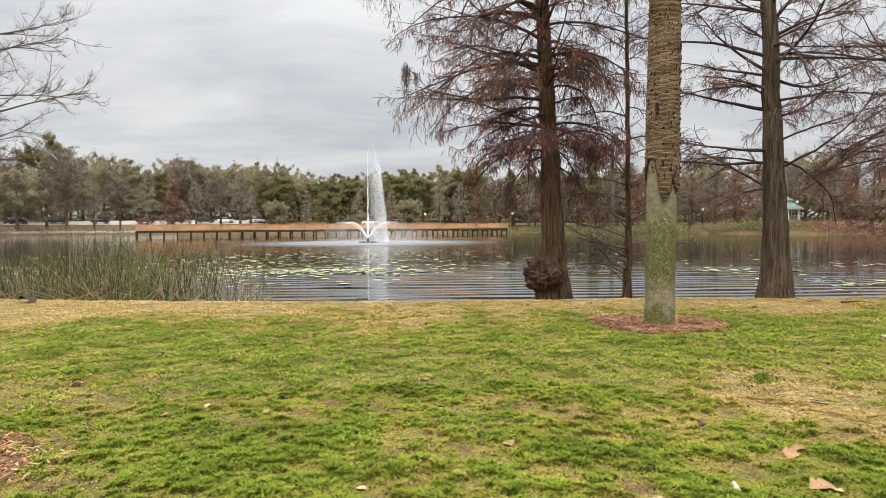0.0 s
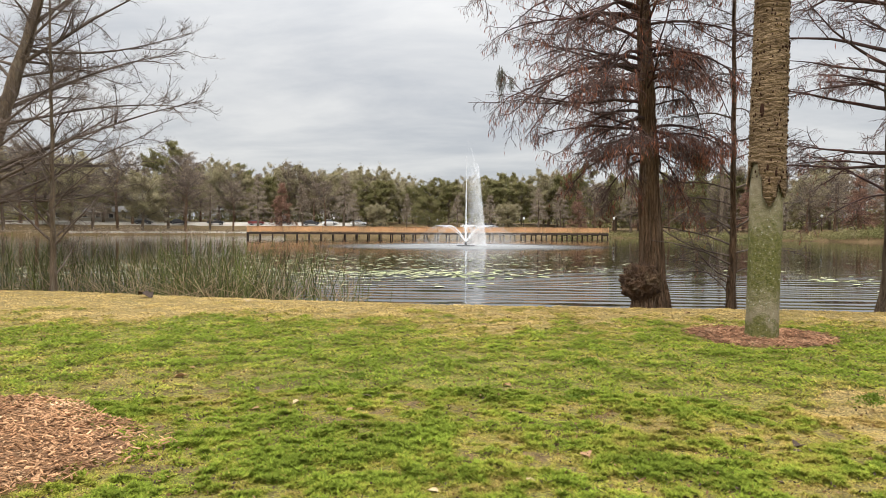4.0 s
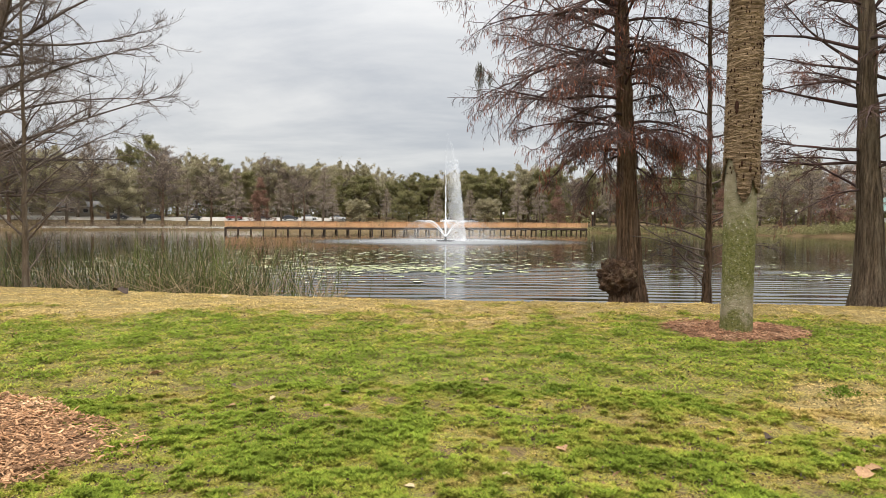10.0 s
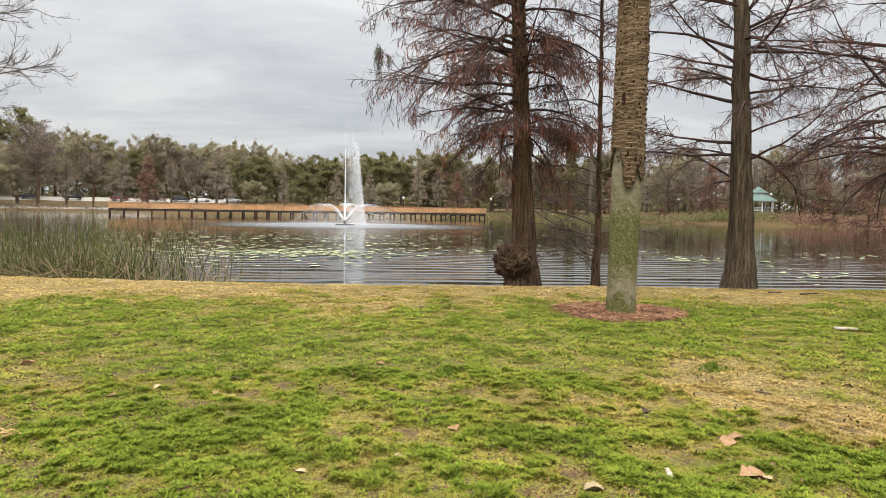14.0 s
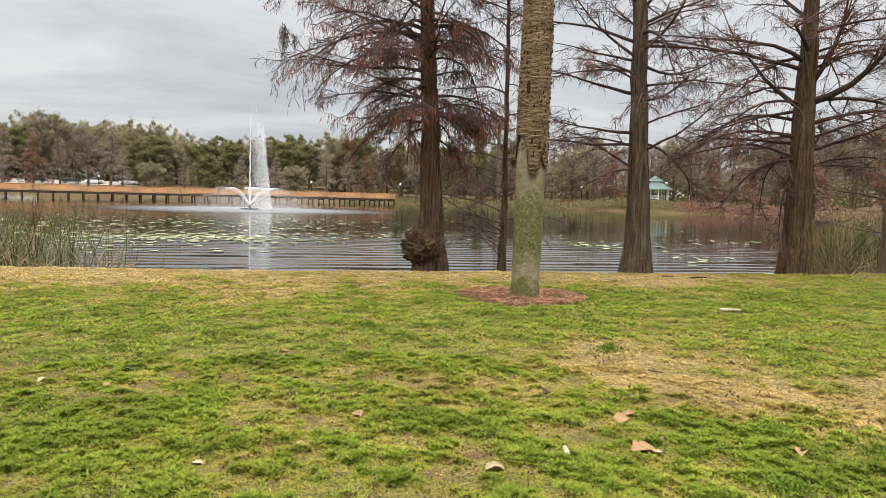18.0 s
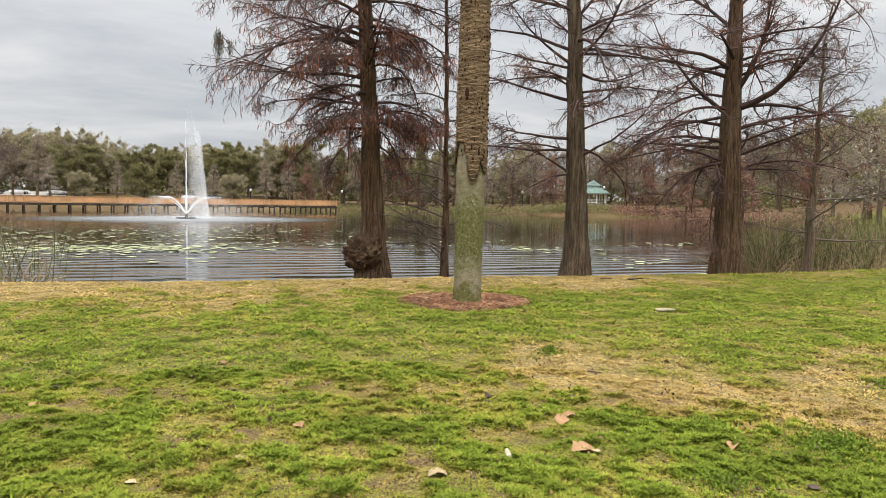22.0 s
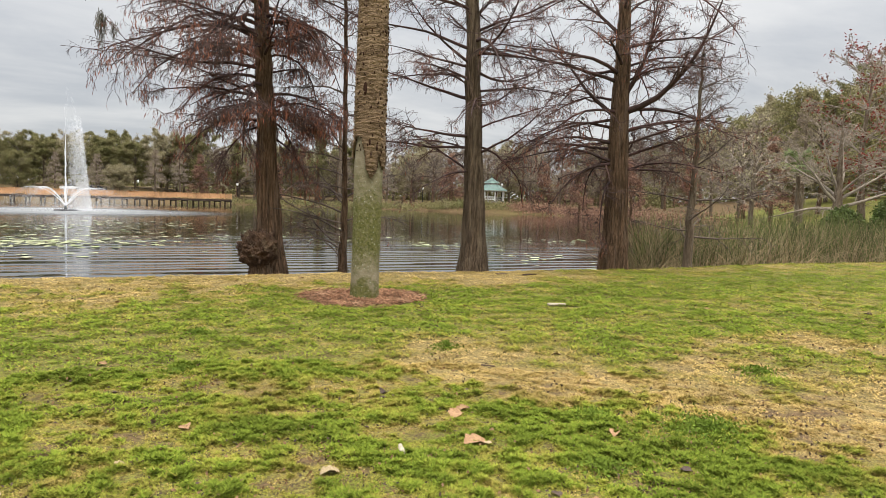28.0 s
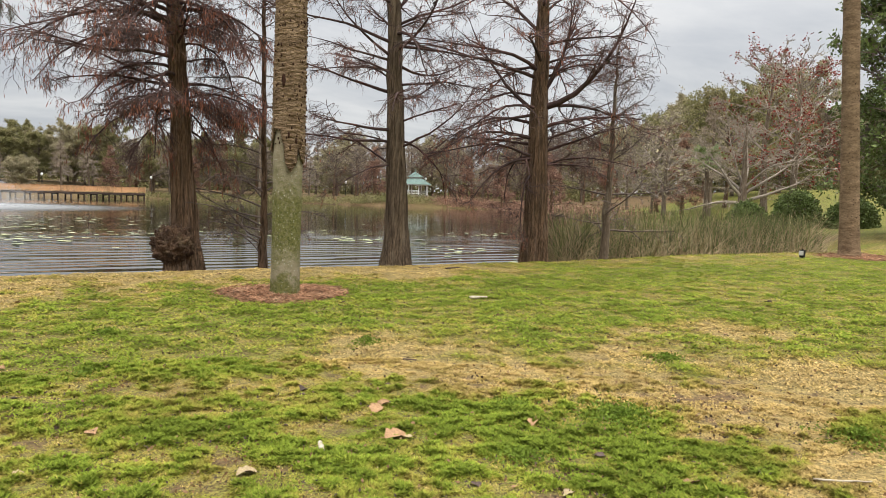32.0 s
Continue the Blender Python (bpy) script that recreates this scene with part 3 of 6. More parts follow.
def flakes(rng, centres, size, hang_down=0.0):
    """One small leaning quad at each centre."""
    n = len(centres)
    a = rng.normal(0, 1, (n, 3))
    a[:, 2] -= hang_down * 2
    a /= np.linalg.norm(a, axis=1, keepdims=True)
    b = np.cross(a, rng.normal(0, 1, (n, 3)))
    b /= np.linalg.norm(b, axis=1, keepdims=True) + 1e-9
    s = np.broadcast_to(size, n) * rng.uniform(0.6, 1.4, n)
    wide = 0.55 if not hang_down else 0.11
    a, b = a * s[:, None], b * (s * wide)[:, None]
    c = np.asarray(centres)
    verts = np.stack([c, c + a * 0.5 + b * 0.5, c + a, c + a * 0.5 - b * 0.5], 1).reshape(-1, 3)
    return verts, np.arange(4 * n).reshape(-1, 4)


def value_noise(x, y, seed=0):
    """Smooth noise from 0 to 1."""
    xi, yi = np.floor(x).astype(np.int64), np.floor(y).astype(np.int64)
    fx, fy = x - xi, y - yi
    fx, fy = fx * fx * (3 - 2 * fx), fy * fy * (3 - 2 * fy)

    def h(a, b):
        v = (a * 374761393 + b * 668265263 + seed * 974634777) & 0x7FFFFFFF
        v = ((v ^ (v >> 13)) * 1274126177) & 0x7FFFFFFF
        return ((v ^ (v >> 16)) & 0xFFFF) / 65535.0

    return (h(xi, yi) * (1 - fx) + h(xi + 1, yi) * fx) * (1 - fy) + (h(xi, yi + 1) * (1 - fx) + h(xi + 1, yi + 1) * fx) * fy


def fractal(x, y, scale, seed=0, octaves=4):
    total, amp, norm = 0, 1.0, 0
    for o in range(octaves):
        total = total + amp * value_noise(x * scale * 2**o, y * scale * 2**o, seed + o)
        norm += amp
        amp *= 0.55
    return total / norm


def smooth(a, b, x):
    s = np.clip((x - a) / (b - a), 0, 1)
    return s * s * (3 - 2 * s)


# ---- the land ----
SHORE = np.array([(-42, 23), (-24, 20.2), (-14.5, 18.6), (-9, 17.9), (-4.6, 17.0), (-1.3, 16.6), (8, 16.5), (17, 16.2), (24, 15.0), (29, 17),
                  (36, 26), (46, 40), (60, 58), (74, 84), (76, 108), (57, 129), (30, 154), (-30, 172), (-80, 166), (-112, 140), (-120, 100), (-105, 55), (-70, 30)], float)


def shore_distance(x, y):
    """Metres from the lake's edge, negative in the lake."""
    x, y = np.asarray(x, float), np.asarray(y, float)
    best, inside = np.full(x.shape, 1e9), np.zeros(x.shape, bool)
    for (ax, ay), (bx, by) in zip(SHORE, np.roll(SHORE, -1, axis=0)):
        dx, dy = bx - ax, by - ay
        t = np.clip(((x - ax) * dx + (y - ay) * dy) / (dx * dx + dy * dy), 0, 1)
        best = np.minimum(best, np.hypot(x - ax - t * dx, y - ay - t * dy))
        cross = (ay > y) != (by > y)
        inside ^= cross & (x < (bx - ax) * (y - ay) / (by - ay + 1e-12) + ax)
    return np.where(inside, -best, best)


def ground_height(x, y):
    d = shore_distance(x, y)
    near = 1 - smooth(20, 34, np.maximum(np.asarray(y), np.asarray(x) * 0.85))
    bank = -0.45 + 0.45 * smooth(0, 2.3, d)
    rise_right = 0.2 * smooth(12, 21, x) * near
    far = -0.45 + 0.8 * smooth(0, 4, d) + (2.5 - 1.5 * smooth(8, 22, x) * smooth(95, 112, y)) * smooth(4, 30, d) + 0.02 * np.clip(d - 30, 0, 120)
    hill = 1.5 * smooth(8, 40, d) * smooth(38, 60, x) * (1 - smooth(70, 110, y))
    hill = hill + 1.3 * np.exp(-((np.asarray(x) - 70) ** 2 + (np.asarray(y) - 128.5) ** 2) / 110.0)
    h = bank * near + far * (1 - near) + rise_right * smooth(0.5, 3, d) + hill * (1 - near)
    lake = -0.45 - np.clip(-d * 0.16, 0, 1.3)
    return np.where(d < 0, lake, h)


def clumps(x, y):
    """Low cushions of grass a hand or two across, 0 in the gaps and 1 on their tops."""
    warp = fractal(x, y, 1.7, 131, 2) - 0.5
    return smooth(0.36, 0.64, 0.62 * fractal(x + 0.3 * warp, y - 0.3 * warp, 3.9, 137, 3) + 0.38 * fractal(x, y, 9.5, 139, 2))


def lawn_tone(x, y):
    """0 green, 1 straw."""
    big = fractal(x, y, 0.55, 3)
    mid = fractal(x, y, 1.9, 11)
    small = fractal(x, y, 8.0, 23, 3)
    tiny = fractal(x, y, 21.0, 29, 2)
    mound = clumps(x, y)
    tone = 0.31 + 0.55 * (mid - 0.5) + 0.35 * (small - 0.5) + 0.22 * (tiny - 0.5) + 0.5 * (big - 0.5) + 0.30 * (0.5 - mound)
    tone += 0.68 * smooth(10.0, 12.4, y + 2.2 * (big - 0.5) + 2.4 * (mid - 0.5) + 1.2 * (small - 0.5) - 0.06 * np.clip(-x, 0, 8) - 0.9 * smooth(-4, 1, x)) * (1 - 0.6 * smooth(5, 12, x))
    tone += 0.05 * (1 - smooth(-3.0, 0.5, x + 1.5 * (big - 0.5)))
    patch = 0
    for px, py, r in ((3.5, 6.5, 1.0), (4.0, 5.4, 1.15), (4.8, 4.3, 1.1), (5.4, 3.4, 1.2), (5.8, 5.3, 0.8), (6.5, 6.0, 0.7), (4.9, 2.3, 0.9), (6.8, 3.8, 1.4), (8.0, 5.6, 1.0)):
        d = np.hypot(x - px, (y - py) * 1.1) + 2.0 * (mid - 0.5) + 1.1 * (small - 0.5)
        patch = np.maximum(patch, 1 - smooth(0.30 * r, 1.2 * r, d))
    tone = tone + patch * (0.74 - 0.42 * smooth(0.52, 0.66, 0.5 * mid + 0.5 * fractal(x, y, 3.1, 151, 3)))
    return np.clip(tone, 0.15, 1)


def lawn_soil(x, y):
    s = smooth(0.562, 0.66, fractal(x, y, 2.3, 41) * 0.5 + fractal(x, y, 7.0, 51) * 0.5 + 0.045 * (1 - smooth(-1.0, 2.0, x)))
    return np.clip(s * 0.9 * (1 - smooth(6, 10, np.hypot(x, y))), 0, 1)


xs = np.unique(np.r_[np.linspace(-900, -120, 14), np.linspace(-120, -20, 34), np.arange(-20, 25, 0.13), np.linspace(25, 110, 44), np.linspace(110, 900, 14)].round(3))
ys = np.unique(np.r_[np.linspace(-600, -10, 10), np.linspace(-10, 1.5, 14), np.arange(1.5, 19, 0.12), np.linspace(19, 70, 34), np.linspace(70, 230, 56), np.linspace(230, 1800, 16)].round(3))
gx, gy = np.meshgrid(xs, ys)
gx, gy = gx.ravel(), gy.ravel()
gz = ground_height(gx, gy)
lawn_zone = (np.abs(gx) < 30) & (gy < 18) & (gy > -10)
gz = gz + np.where(lawn_zone, 0.05 * (fractal(gx, gy, 1.1, 7) - 0.5) + 0.025 * (fractal(gx, gy, 5.0, 8) - 0.5), 0)
far_tone = 0.28 + 0.5 * (fractal(gx, gy, 0.08, 5) - 0.5)
gt = np.where(gy < 19, lawn_tone(gx, gy), far_tone)
# brown far ground; the shade of its trees is put into this colour
gs = np.where(gy < 19, lawn_soil(gx, gy), np.where(gx < 36, 0.8, np.where((gy > 100) & (gx > 66), 0.7, np.where(gy > 78, 0.86, 0.1))))
nx, ny = len(xs), len(ys)
gi = (np.arange(ny - 1)[:, None] * nx + np.arange(nx - 1)[None]).ravel()
ground = new("ground", mesh_np("ground", np.stack([gx, gy, gz], -1), np.stack([gi, gi + 1, gi + nx + 1, gi + nx], -1), M["ground"], True, {"tone": gt, "soil": gs}))
tagged(ground, "patchy green and straw-coloured park lawn sloping to a lake", "ground", kind="structure")

wx, wy = np.meshgrid(np.linspace(-130, 90, 23), np.linspace(12, 185, 19))
wi = (np.arange(18)[:, None] * 23 + np.arange(22)[None]).ravel()
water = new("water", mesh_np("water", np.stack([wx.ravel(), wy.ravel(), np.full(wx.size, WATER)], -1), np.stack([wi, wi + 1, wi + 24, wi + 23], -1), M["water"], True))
tagged(water, "grey-brown rippled lake water reflecting a cloudy sky", "water", kind="structure")


def ground_at(x, y):
    return float(ground_height(np.array([x]), np.array([y]))[0])


# ---- trees by the bank ----
BRANCHLETS = {}


def cypress(name, label, base, line, radii, seed, limbs, own=(), twigs=(9, 7, 4), rust=0.0, rust_size=0.12, limb_mat="limb", bark="bark",
            ribs=5, flare=0.12, group="", rusty=((0, 20), (1, 1)), droopy=0.25, balls=0, crook=0.1, fine=0.0032, lop=0.0):
    """A bare cypress: fluted trunk, limbs with their branchlets, and what is left of its rusty needles. Lines are given from the base."""
    rng = np.random.default_rng(seed)
    root = empty(name, Matrix.Translation(base), label, "tree", group)
    pts, rad = resample(line, radii, 40)
    pts = pts + rng.normal(0, 0.012, pts.shape) * [1, 1, 0]
    flute = flare * np.exp(-np.clip(pts[:, 2], 0, None) / 0.9) + 0.02
    hang("trunk", trunk_mesh("trunk", pts, rad, M[bark], sides=30, wobble=0.03, rng=rng, ribs=ribs, flute=flute), root)
    n, z0, z1, long0, long1, rise0, rise1, droop = limbs
    h = np.sort(rng.uniform(z0, z1, n))
    u = (h - z0) / max(z1 - z0, 0.1)
    az = np.arange(n) * 2.4 + rng.normal(0, 0.4, n)
    ln = (long0 * (1 - u) + long1 * u) * rng.uniform(0.6, 1.15, n) * (1 - lop * np.sin(az))
    ln = np.minimum(ln, 5.1)
    lines, lr = limbs_on(rng, pts, rad, h, az, ln, (rise0 * (1 - u) + rise1 * u) + rng.normal(0, 0.12, n), droop, wiggle=crook)
    r1 = np.clip(0.0125 * ln + 0.005, 0.01, 0.5 * lr)
    if len(own):
        o = np.array(own)
        mine, _ = limbs_on(rng, pts, rad, o[:, 0], np.radians(o[:, 1]), o[:, 2], np.radians(o[:, 3]), o[:, 4] * 2, wiggle=crook * 0.5)
        lines, r1 = np.concatenate([lines, mine]), np.r_[r1, o[:, 5]]
    a, b, c = twigs
    l2, r2, _ = sprout(rng, lines, r1, a, 0.15, 1.0, 0.85, 0.42, 0.4, -droopy * 0.5, 0.2, 6, 0.5)
    r2 = np.clip(r2 * 0.5, 0.006, 0.03)
    l3, r3, _ = sprout(rng, l2, r2, b, 0.12, 1.0, 0.8, 0.45, 0.55, -droopy, 0.24, 5, 0.3)
    r3 = np.clip(r3 * 0.55, 0.004, 0.008)
    l4, _, _ = sprout(rng, l3, r3, c, 0.1, 1.0, 0.7, 0.55, 0.7, -droopy * 2.4, 0.25, 3, 0.16)
    for q, (line, r) in enumerate(zip(lines, r1)):
        limb = hang("limb", mesh_np("limb", *tubes(line[None], r, 0.008, 7, 0.8), M[limb_mat], True), root)
        own2, own3, own4 = slice(q * a, q * a + a), slice(q * a * b, (q + 1) * a * b), slice(q * a * b * c, (q + 1) * a * b * c)
        spray = join(tubes(l2[own2], r2[own2], 0.005, 4), tubes(l3[own3], r3[own3], 0.0038, 3), tubes(l4[own4], fine, fine * 0.65, 3))
        tagged(hang("branchlet_spray", mesh_np("branchlet_spray", *spray, M["twig" if limb_mat == "limb" else limb_mat]), limb), kind="stuff")
    BRANCHLETS[root.name] = l2
    if balls:
        spots = l2[rng.integers(0, len(l2), balls), rng.integers(2, 6, balls)]
        spots = spots[spots[:, 2] < 9.5]
        c_ = np.repeat(spots, 22, axis=0)
        tagged(hang("ball_moss", mesh_np("ball_moss", *flakes(rng, c_ + rng.normal(0, 0.016, c_.shape), 0.048), M["ball"]), root, "small dark tufts of ball moss"), kind="stuff")
    if rust:
        tips = l4.reshape(-1, 3)
        pick = tips[rng.random(len(tips)) < rust * np.interp(tips[:, 2], *rusty)]
        clump = value_noise(pick[:, 0] * 1.3 + 9, pick[:, 2] * 1.3 + pick[:, 1] * 1.3, seed)
        pick = pick[clump > 0.38]
        tagged(hang("needles", mesh_np("needles", *flakes(rng, pick, rust_size, 2.0), M["rust"]), root, "sparse rusty brown needles"), kind="stuff")
    return root


C1_LIMBS = [  # height, bearing, length, rise, bend, radius
    (6.29, 129, 2.6, 23, -0.49, 0.055),
    (4.61, 84, 2.4, 16, -0.18, 0.045),
    (4.21, 122, 2.0, 38, -0.68, 0.04),
    (4.66, -129, 2.2, 60, -3.62, 0.04),
    (4.57, -92, 2.6, 8, -0.25, 0.05),
    (5.47, -73, 3.5, 33, -0.60, 0.05),
    (6.04, -100, 3.7, 19, -0.70, 0.05),
    (6.75, -79, 4.2, 35, -0.60, 0.05),
    (4.97, -99, 2.8, 24, -0.60, 0.045),
    (7.31, -95, 3.9, 52, -0.83, 0.05),
    (3.85, -85, 1.7, 2, -0.7, 0.03),
    (3.65, 80, 1.7, -8, -0.70, 0.03),
    (4.05, 66, 1.9, 4, -1.0, 0.03),
    (5.47, 85, 2.6, 54, -1.69, 0.035),
    (3.97, -68, 2.5, 14, -0.91, 0.035),
]
C2_LIMBS = [  # height, bearing, length, rise, bend, radius
    (5.62, 132, 2.7, -3, -0.05, 0.045),
    (5.22, 103, 2.0, -33, 0.67, 0.045),
    (4.34, 131, 1.3, -7, 0.30, 0.04),
    (6.41, 98, 1.2, 50, -0.10, 0.055),
    (3.55, -83, 2.2, 4, 0.35, 0.05),
    (6.68, -54, 2.5, 16, 0.07, 0.05),
    (5.30, -83, 2.5, 27, 0.20, 0.045),
    (5.25, -50, 2.3, 13, -0.14, 0.04),
    (4.76, -47, 1.5, 44, -0.35, 0.03),
    (6.02, 103, 2.2, 16, -0.06, 0.03),
    (3.72, 134, 2.1, 21, -0.16, 0.03),
    (3.21, -48, 2.0, 19, -0.32, 0.03),
    (2.70, -85, 1.9, 1, -0.29, 0.028),
]
C3_LIMBS = [  # height, bearing, length, rise, bend, radius
    (4.26, 143, 4.2, 2, 0.95, 0.1),
    (4.62, 103, 3.1, 47, 1.05, 0.085),
    (4.52, 153, 2.7, 53, 0.67, 0.07),
    (4.08, -41, 3.4, 33, 0.49, 0.07),
    (2.92, -75, 2.3, 8, -0.50, 0.055),
    (2.59, -94, 1.9, 78, -4.08, 0.04),
    (2.87, -32, 2.0, 57, -2.46, 0.035),
    (2.80, 153, 1.7, 0, 0.05, 0.045),
    (3.17, 107, 0.8, -4, 1.33, 0.05),
    (3.41, -72, 3.0, 24, -0.62, 0.055),
    (3.31, -41, 2.8, 2, 0.15, 0.05),
    (4.11, -42, 2.5, -6, -0.07, 0.05),
    (3.72, 143, 2.8, 23, -0.17, 0.06),
    (3.05, 117, 2.6, 28, -0.07, 0.05),
]
C6_LIMBS = [  # height, bearing, length, rise, bend, radius
    (6.13, 69, 4.7, 38, -0.17, 0.062),
    (4.88, 49, 5.4, 34, -0.15, 0.062),
    (3.19, 64, 6.0, 27, -0.09, 0.062),
    (2.26, 47, 5.2, 23, -0.02, 0.062),
    (5.10, -119, 2.3, -13, 0.16, 0.048),
    (7.20, 46, 3.7, 52, -0.24, 0.055),
    (4.47, 69, 4.9, 21, -0.18, 0.048),
    (3.52, 41, 4.2, 0, 0.01, 0.05),
    (4.15, -151, 2.5, 24, 0.44, 0.048),
    (2.59, 62, 3.9, -11, 0.17, 0.045),
    (6.55, 48, 4.6, 1, 0.25, 0.048),
]
C4_LIMBS = [  # height, bearing, length, rise, bend, radius
    (1.38, -88, 2.7, 10, 0.31, 0.03),
    (1.03, -60, 1.6, 17, -0.08, 0.03),
    (0.66, -86, 1.7, 41, -0.62, 0.03),
    (1.86, -60, 1.5, 45, -0.02, 0.028),
    (0.35, -58, 1.4, 59, -0.63, 0.025),
    (2.31, 96, 1.4, 5, 0.24, 0.025),
    (1.15, -100, 2.4, 24, -0.20, 0.03),
    (1.65, -74, 2.6, 30, -0.35, 0.03),
    (2.05, -98, 2.3, 36, -0.45, 0.028),
    (0.85, -112, 2.0, 14, 0.10, 0.026),
    (2.65, -84, 2.2, 34, -0.40, 0.026),
    (3.05, -66, 1.9, 28, -0.30, 0.024),
    (1.45, 92, 1.8, 28, -0.20, 0.024),
    (0.95, 70, 1.5, 22, -0.10, 0.022),
]
c1 = (3.54, 17.73, -0.5)
cyp1 = cypress("cypress_tree", "tall cypress with rusty needles and a large burl at its foot", c1,
        [(0.03, 0, -0.3), (0.0, 0, 0.2), (-0.03, 0, 1.4), (-0.1, 0.02, 3.6), (-0.31, 0.05, 7.6), (-0.45, 0.05, 12.5), (-0.5, 0.05, 15.5)],
        [0.48, 0.42, 0.30, 0.24, 0.17, 0.09, 0.03], 11, (80, 3.9, 12.0, 1.9, 6.8, 0.22, 0.5, -0.6), C1_LIMBS, twigs=(12, 7, 4), lop=0.3, rust=0.8, rust_size=0.14, group="bank cypresses", rusty=((0, 4.0, 5.0, 9.0), (0.4, 0.4, 0.38, 0.4)), droopy=0.55, crook=0.22, fine=0.0030)
c2 = (8.25, 15.65, -0.3)
cypress("cypress_tree", "straight bare cypress trunk with thin level branches", c2,
        [(0.05, 0, -0.2), (0.03, 0, 0.25), (0.02, 0, 0.9), (0.0, 0.0, 2.0), (-0.05, 0.05, 3.6), (-0.2, 0.05, 7.0), (-0.4, 0.05, 12.5), (-0.4, 0.05, 15)],
        [0.46, 0.385, 0.305, 0.26, 0.215, 0.155, 0.08, 0.03], 23, (46, 2.2, 13.5, 3.6, 1.8, 0.15, 0.6, -0.3), C2_LIMBS, twigs=(9, 7, 3), rust=0.10, droopy=0.4, crook=0.22, fine=0.0028, bark="bark_dun", balls=18, group="bank cypresses")
c3 = (12.10, 14.87, -0.2)
cypress("cypress_tree", "broad bare cypress with a whorl of long spreading limbs", c3,
        [(0.0, 0, -0.2), (0.0, 0, 0.2), (-0.02, 0, 1.2), (-0.02, 0.0, 2.6), (-0.04, 0.0, 4.2), (-0.02, 0.0, 7.0), (0.0, 0.0, 11.0), (0, 0, 14)],
        [0.44, 0.37, 0.295, 0.265, 0.23, 0.15, 0.08, 0.03], 37, (50, 2.5, 12.5, 4.4, 2.2, 0.35, 0.9, -0.75), C3_LIMBS, twigs=(10, 8, 3), rust=0.24, droopy=0.3, crook=0.17, fine=0.0028, balls=50, group="bank cypresses", limb_mat="limb")
c4 = (5.6, 18.2, -0.45)
cypress("cypress_sapling", "slender young cypress standing in the water's edge", c4,
        [(0.0, 0, -0.2), (0.0, 0, 0.3), (0.03, 0, 2.5), (-0.05, 0.0, 7.5), (-0.1, 0.0, 11)],
        [0.16, 0.12, 0.07, 0.045, 0.02], 41, (28, 0.6, 10.5, 2.2, 0.8, 0.3, 0.5, -0.35), C4_LIMBS, twigs=(6, 5, 2), rust=0.04, group="bank cypresses", ribs=0, flare=0.0, limb_mat="limb_grey", crook=0.2)
c5 = (14.2, 14.4, -0.1)
cypress("cypress_sapling", "slender young bare cypress beside the reed bed", c5,
        [(0.0, 0, -0.2), (0.0, 0, 0.2), (0.08, 0, 2.2), (0.15, 0.0, 4.6), (0.2, 0.0, 6.4)],
        [0.17, 0.13, 0.09, 0.045, 0.015], 53, (30, 0.6, 6.0, 2.1, 0.7, 0.1, 0.6, 0.1), twigs=(6, 5, 2), rust=0.03, group="bank cypresses", ribs=0, flare=0.0, limb_mat="limb_grey", bark="bark_grey")
c6 = (-14.9, 16.4, -0.2)
cypress("leaning_cypress_tree", "leaning bare grey-brown cypress with arching limbs", c6,
        [(-0.3, -0.1, -0.2), (0.3, 0.1, 0.75), (0.9, 0.6, 2.6), (1.5, 1.1, 5.2), (2.1, 1.5, 7.8), (2.5, 1.7, 11), (2.7, 1.8, 13)],
        [0.40, 0.30, 0.24, 0.19, 0.13, 0.07, 0.03], 61, (40, 1.2, 12.0, 4.6, 2.2, 0.35, 0.75, -0.12), C6_LIMBS, twigs=(13, 8, 3), rust=0.0, balls=30, group="bank cypresses", limb_mat="limb_grey", bark="bark_grey", droopy=-0.3)
c7 = (-12.0, 17.25, -0.3)
cypress("cypress_sapling", "slender bare cypress standing among green reeds", c7,
        [(0.0, 0, -0.2), (0.0, 0, 0.3), (0.02, 0, 3.0), (0.0, 0.0, 6.5), (0.0, 0.0, 8.5)],
        [0.13, 0.085, 0.052, 0.034, 0.018], 67, (28, 0.5, 8.0, 2.5, 0.8, 0.75, 0.7, 0.05), twigs=(7, 5, 2), rust=0.0, group="bank cypresses", ribs=0, flare=0.0, limb_mat="limb_grey", bark="bark_grey")


def burl():
    bm = bmesh.new()
    bmesh.ops.create_icosphere(bm, subdivisions=5, radius=0.5)
    for v in bm.verts:
        p = v.co.normalized()
        lump = noise.fractal(p * 3.2, 0.7, 2.2, 4) * 0.10 + (0.20 * abs(noise.noise(p * 5.0))) + 0.05 * abs(noise.noise(p * 12)) - 0.01
        v.co = p * (0.385 + lump)
        v.co.z *= 1.18
        if v.co.z < -0.1:
            s = 1 - 0.55 * min(1, (-0.1 - v.co.z) / 0.45)
            v.co.x *= s
            v.co.y *= s
    ob = part("burl", bm, M["burl"], cyp1, "knobbly dark brown burl", True)
    ob.location = (3.20 - c1[0], 17.28 - c1[1], 0.24 - c1[2])
    bm = bmesh.new()
    bmesh.ops.create_cone(bm, cap_ends=True, segments=18, radius1=0.36, radius2=0.26, depth=0.8)
    ob = part("burl_foot", bm, M["bark"], cyp1, "", True)
    ob.location = (3.27 - c1[0], 17.34 - c1[1], -0.32 - c1[2])


burl()


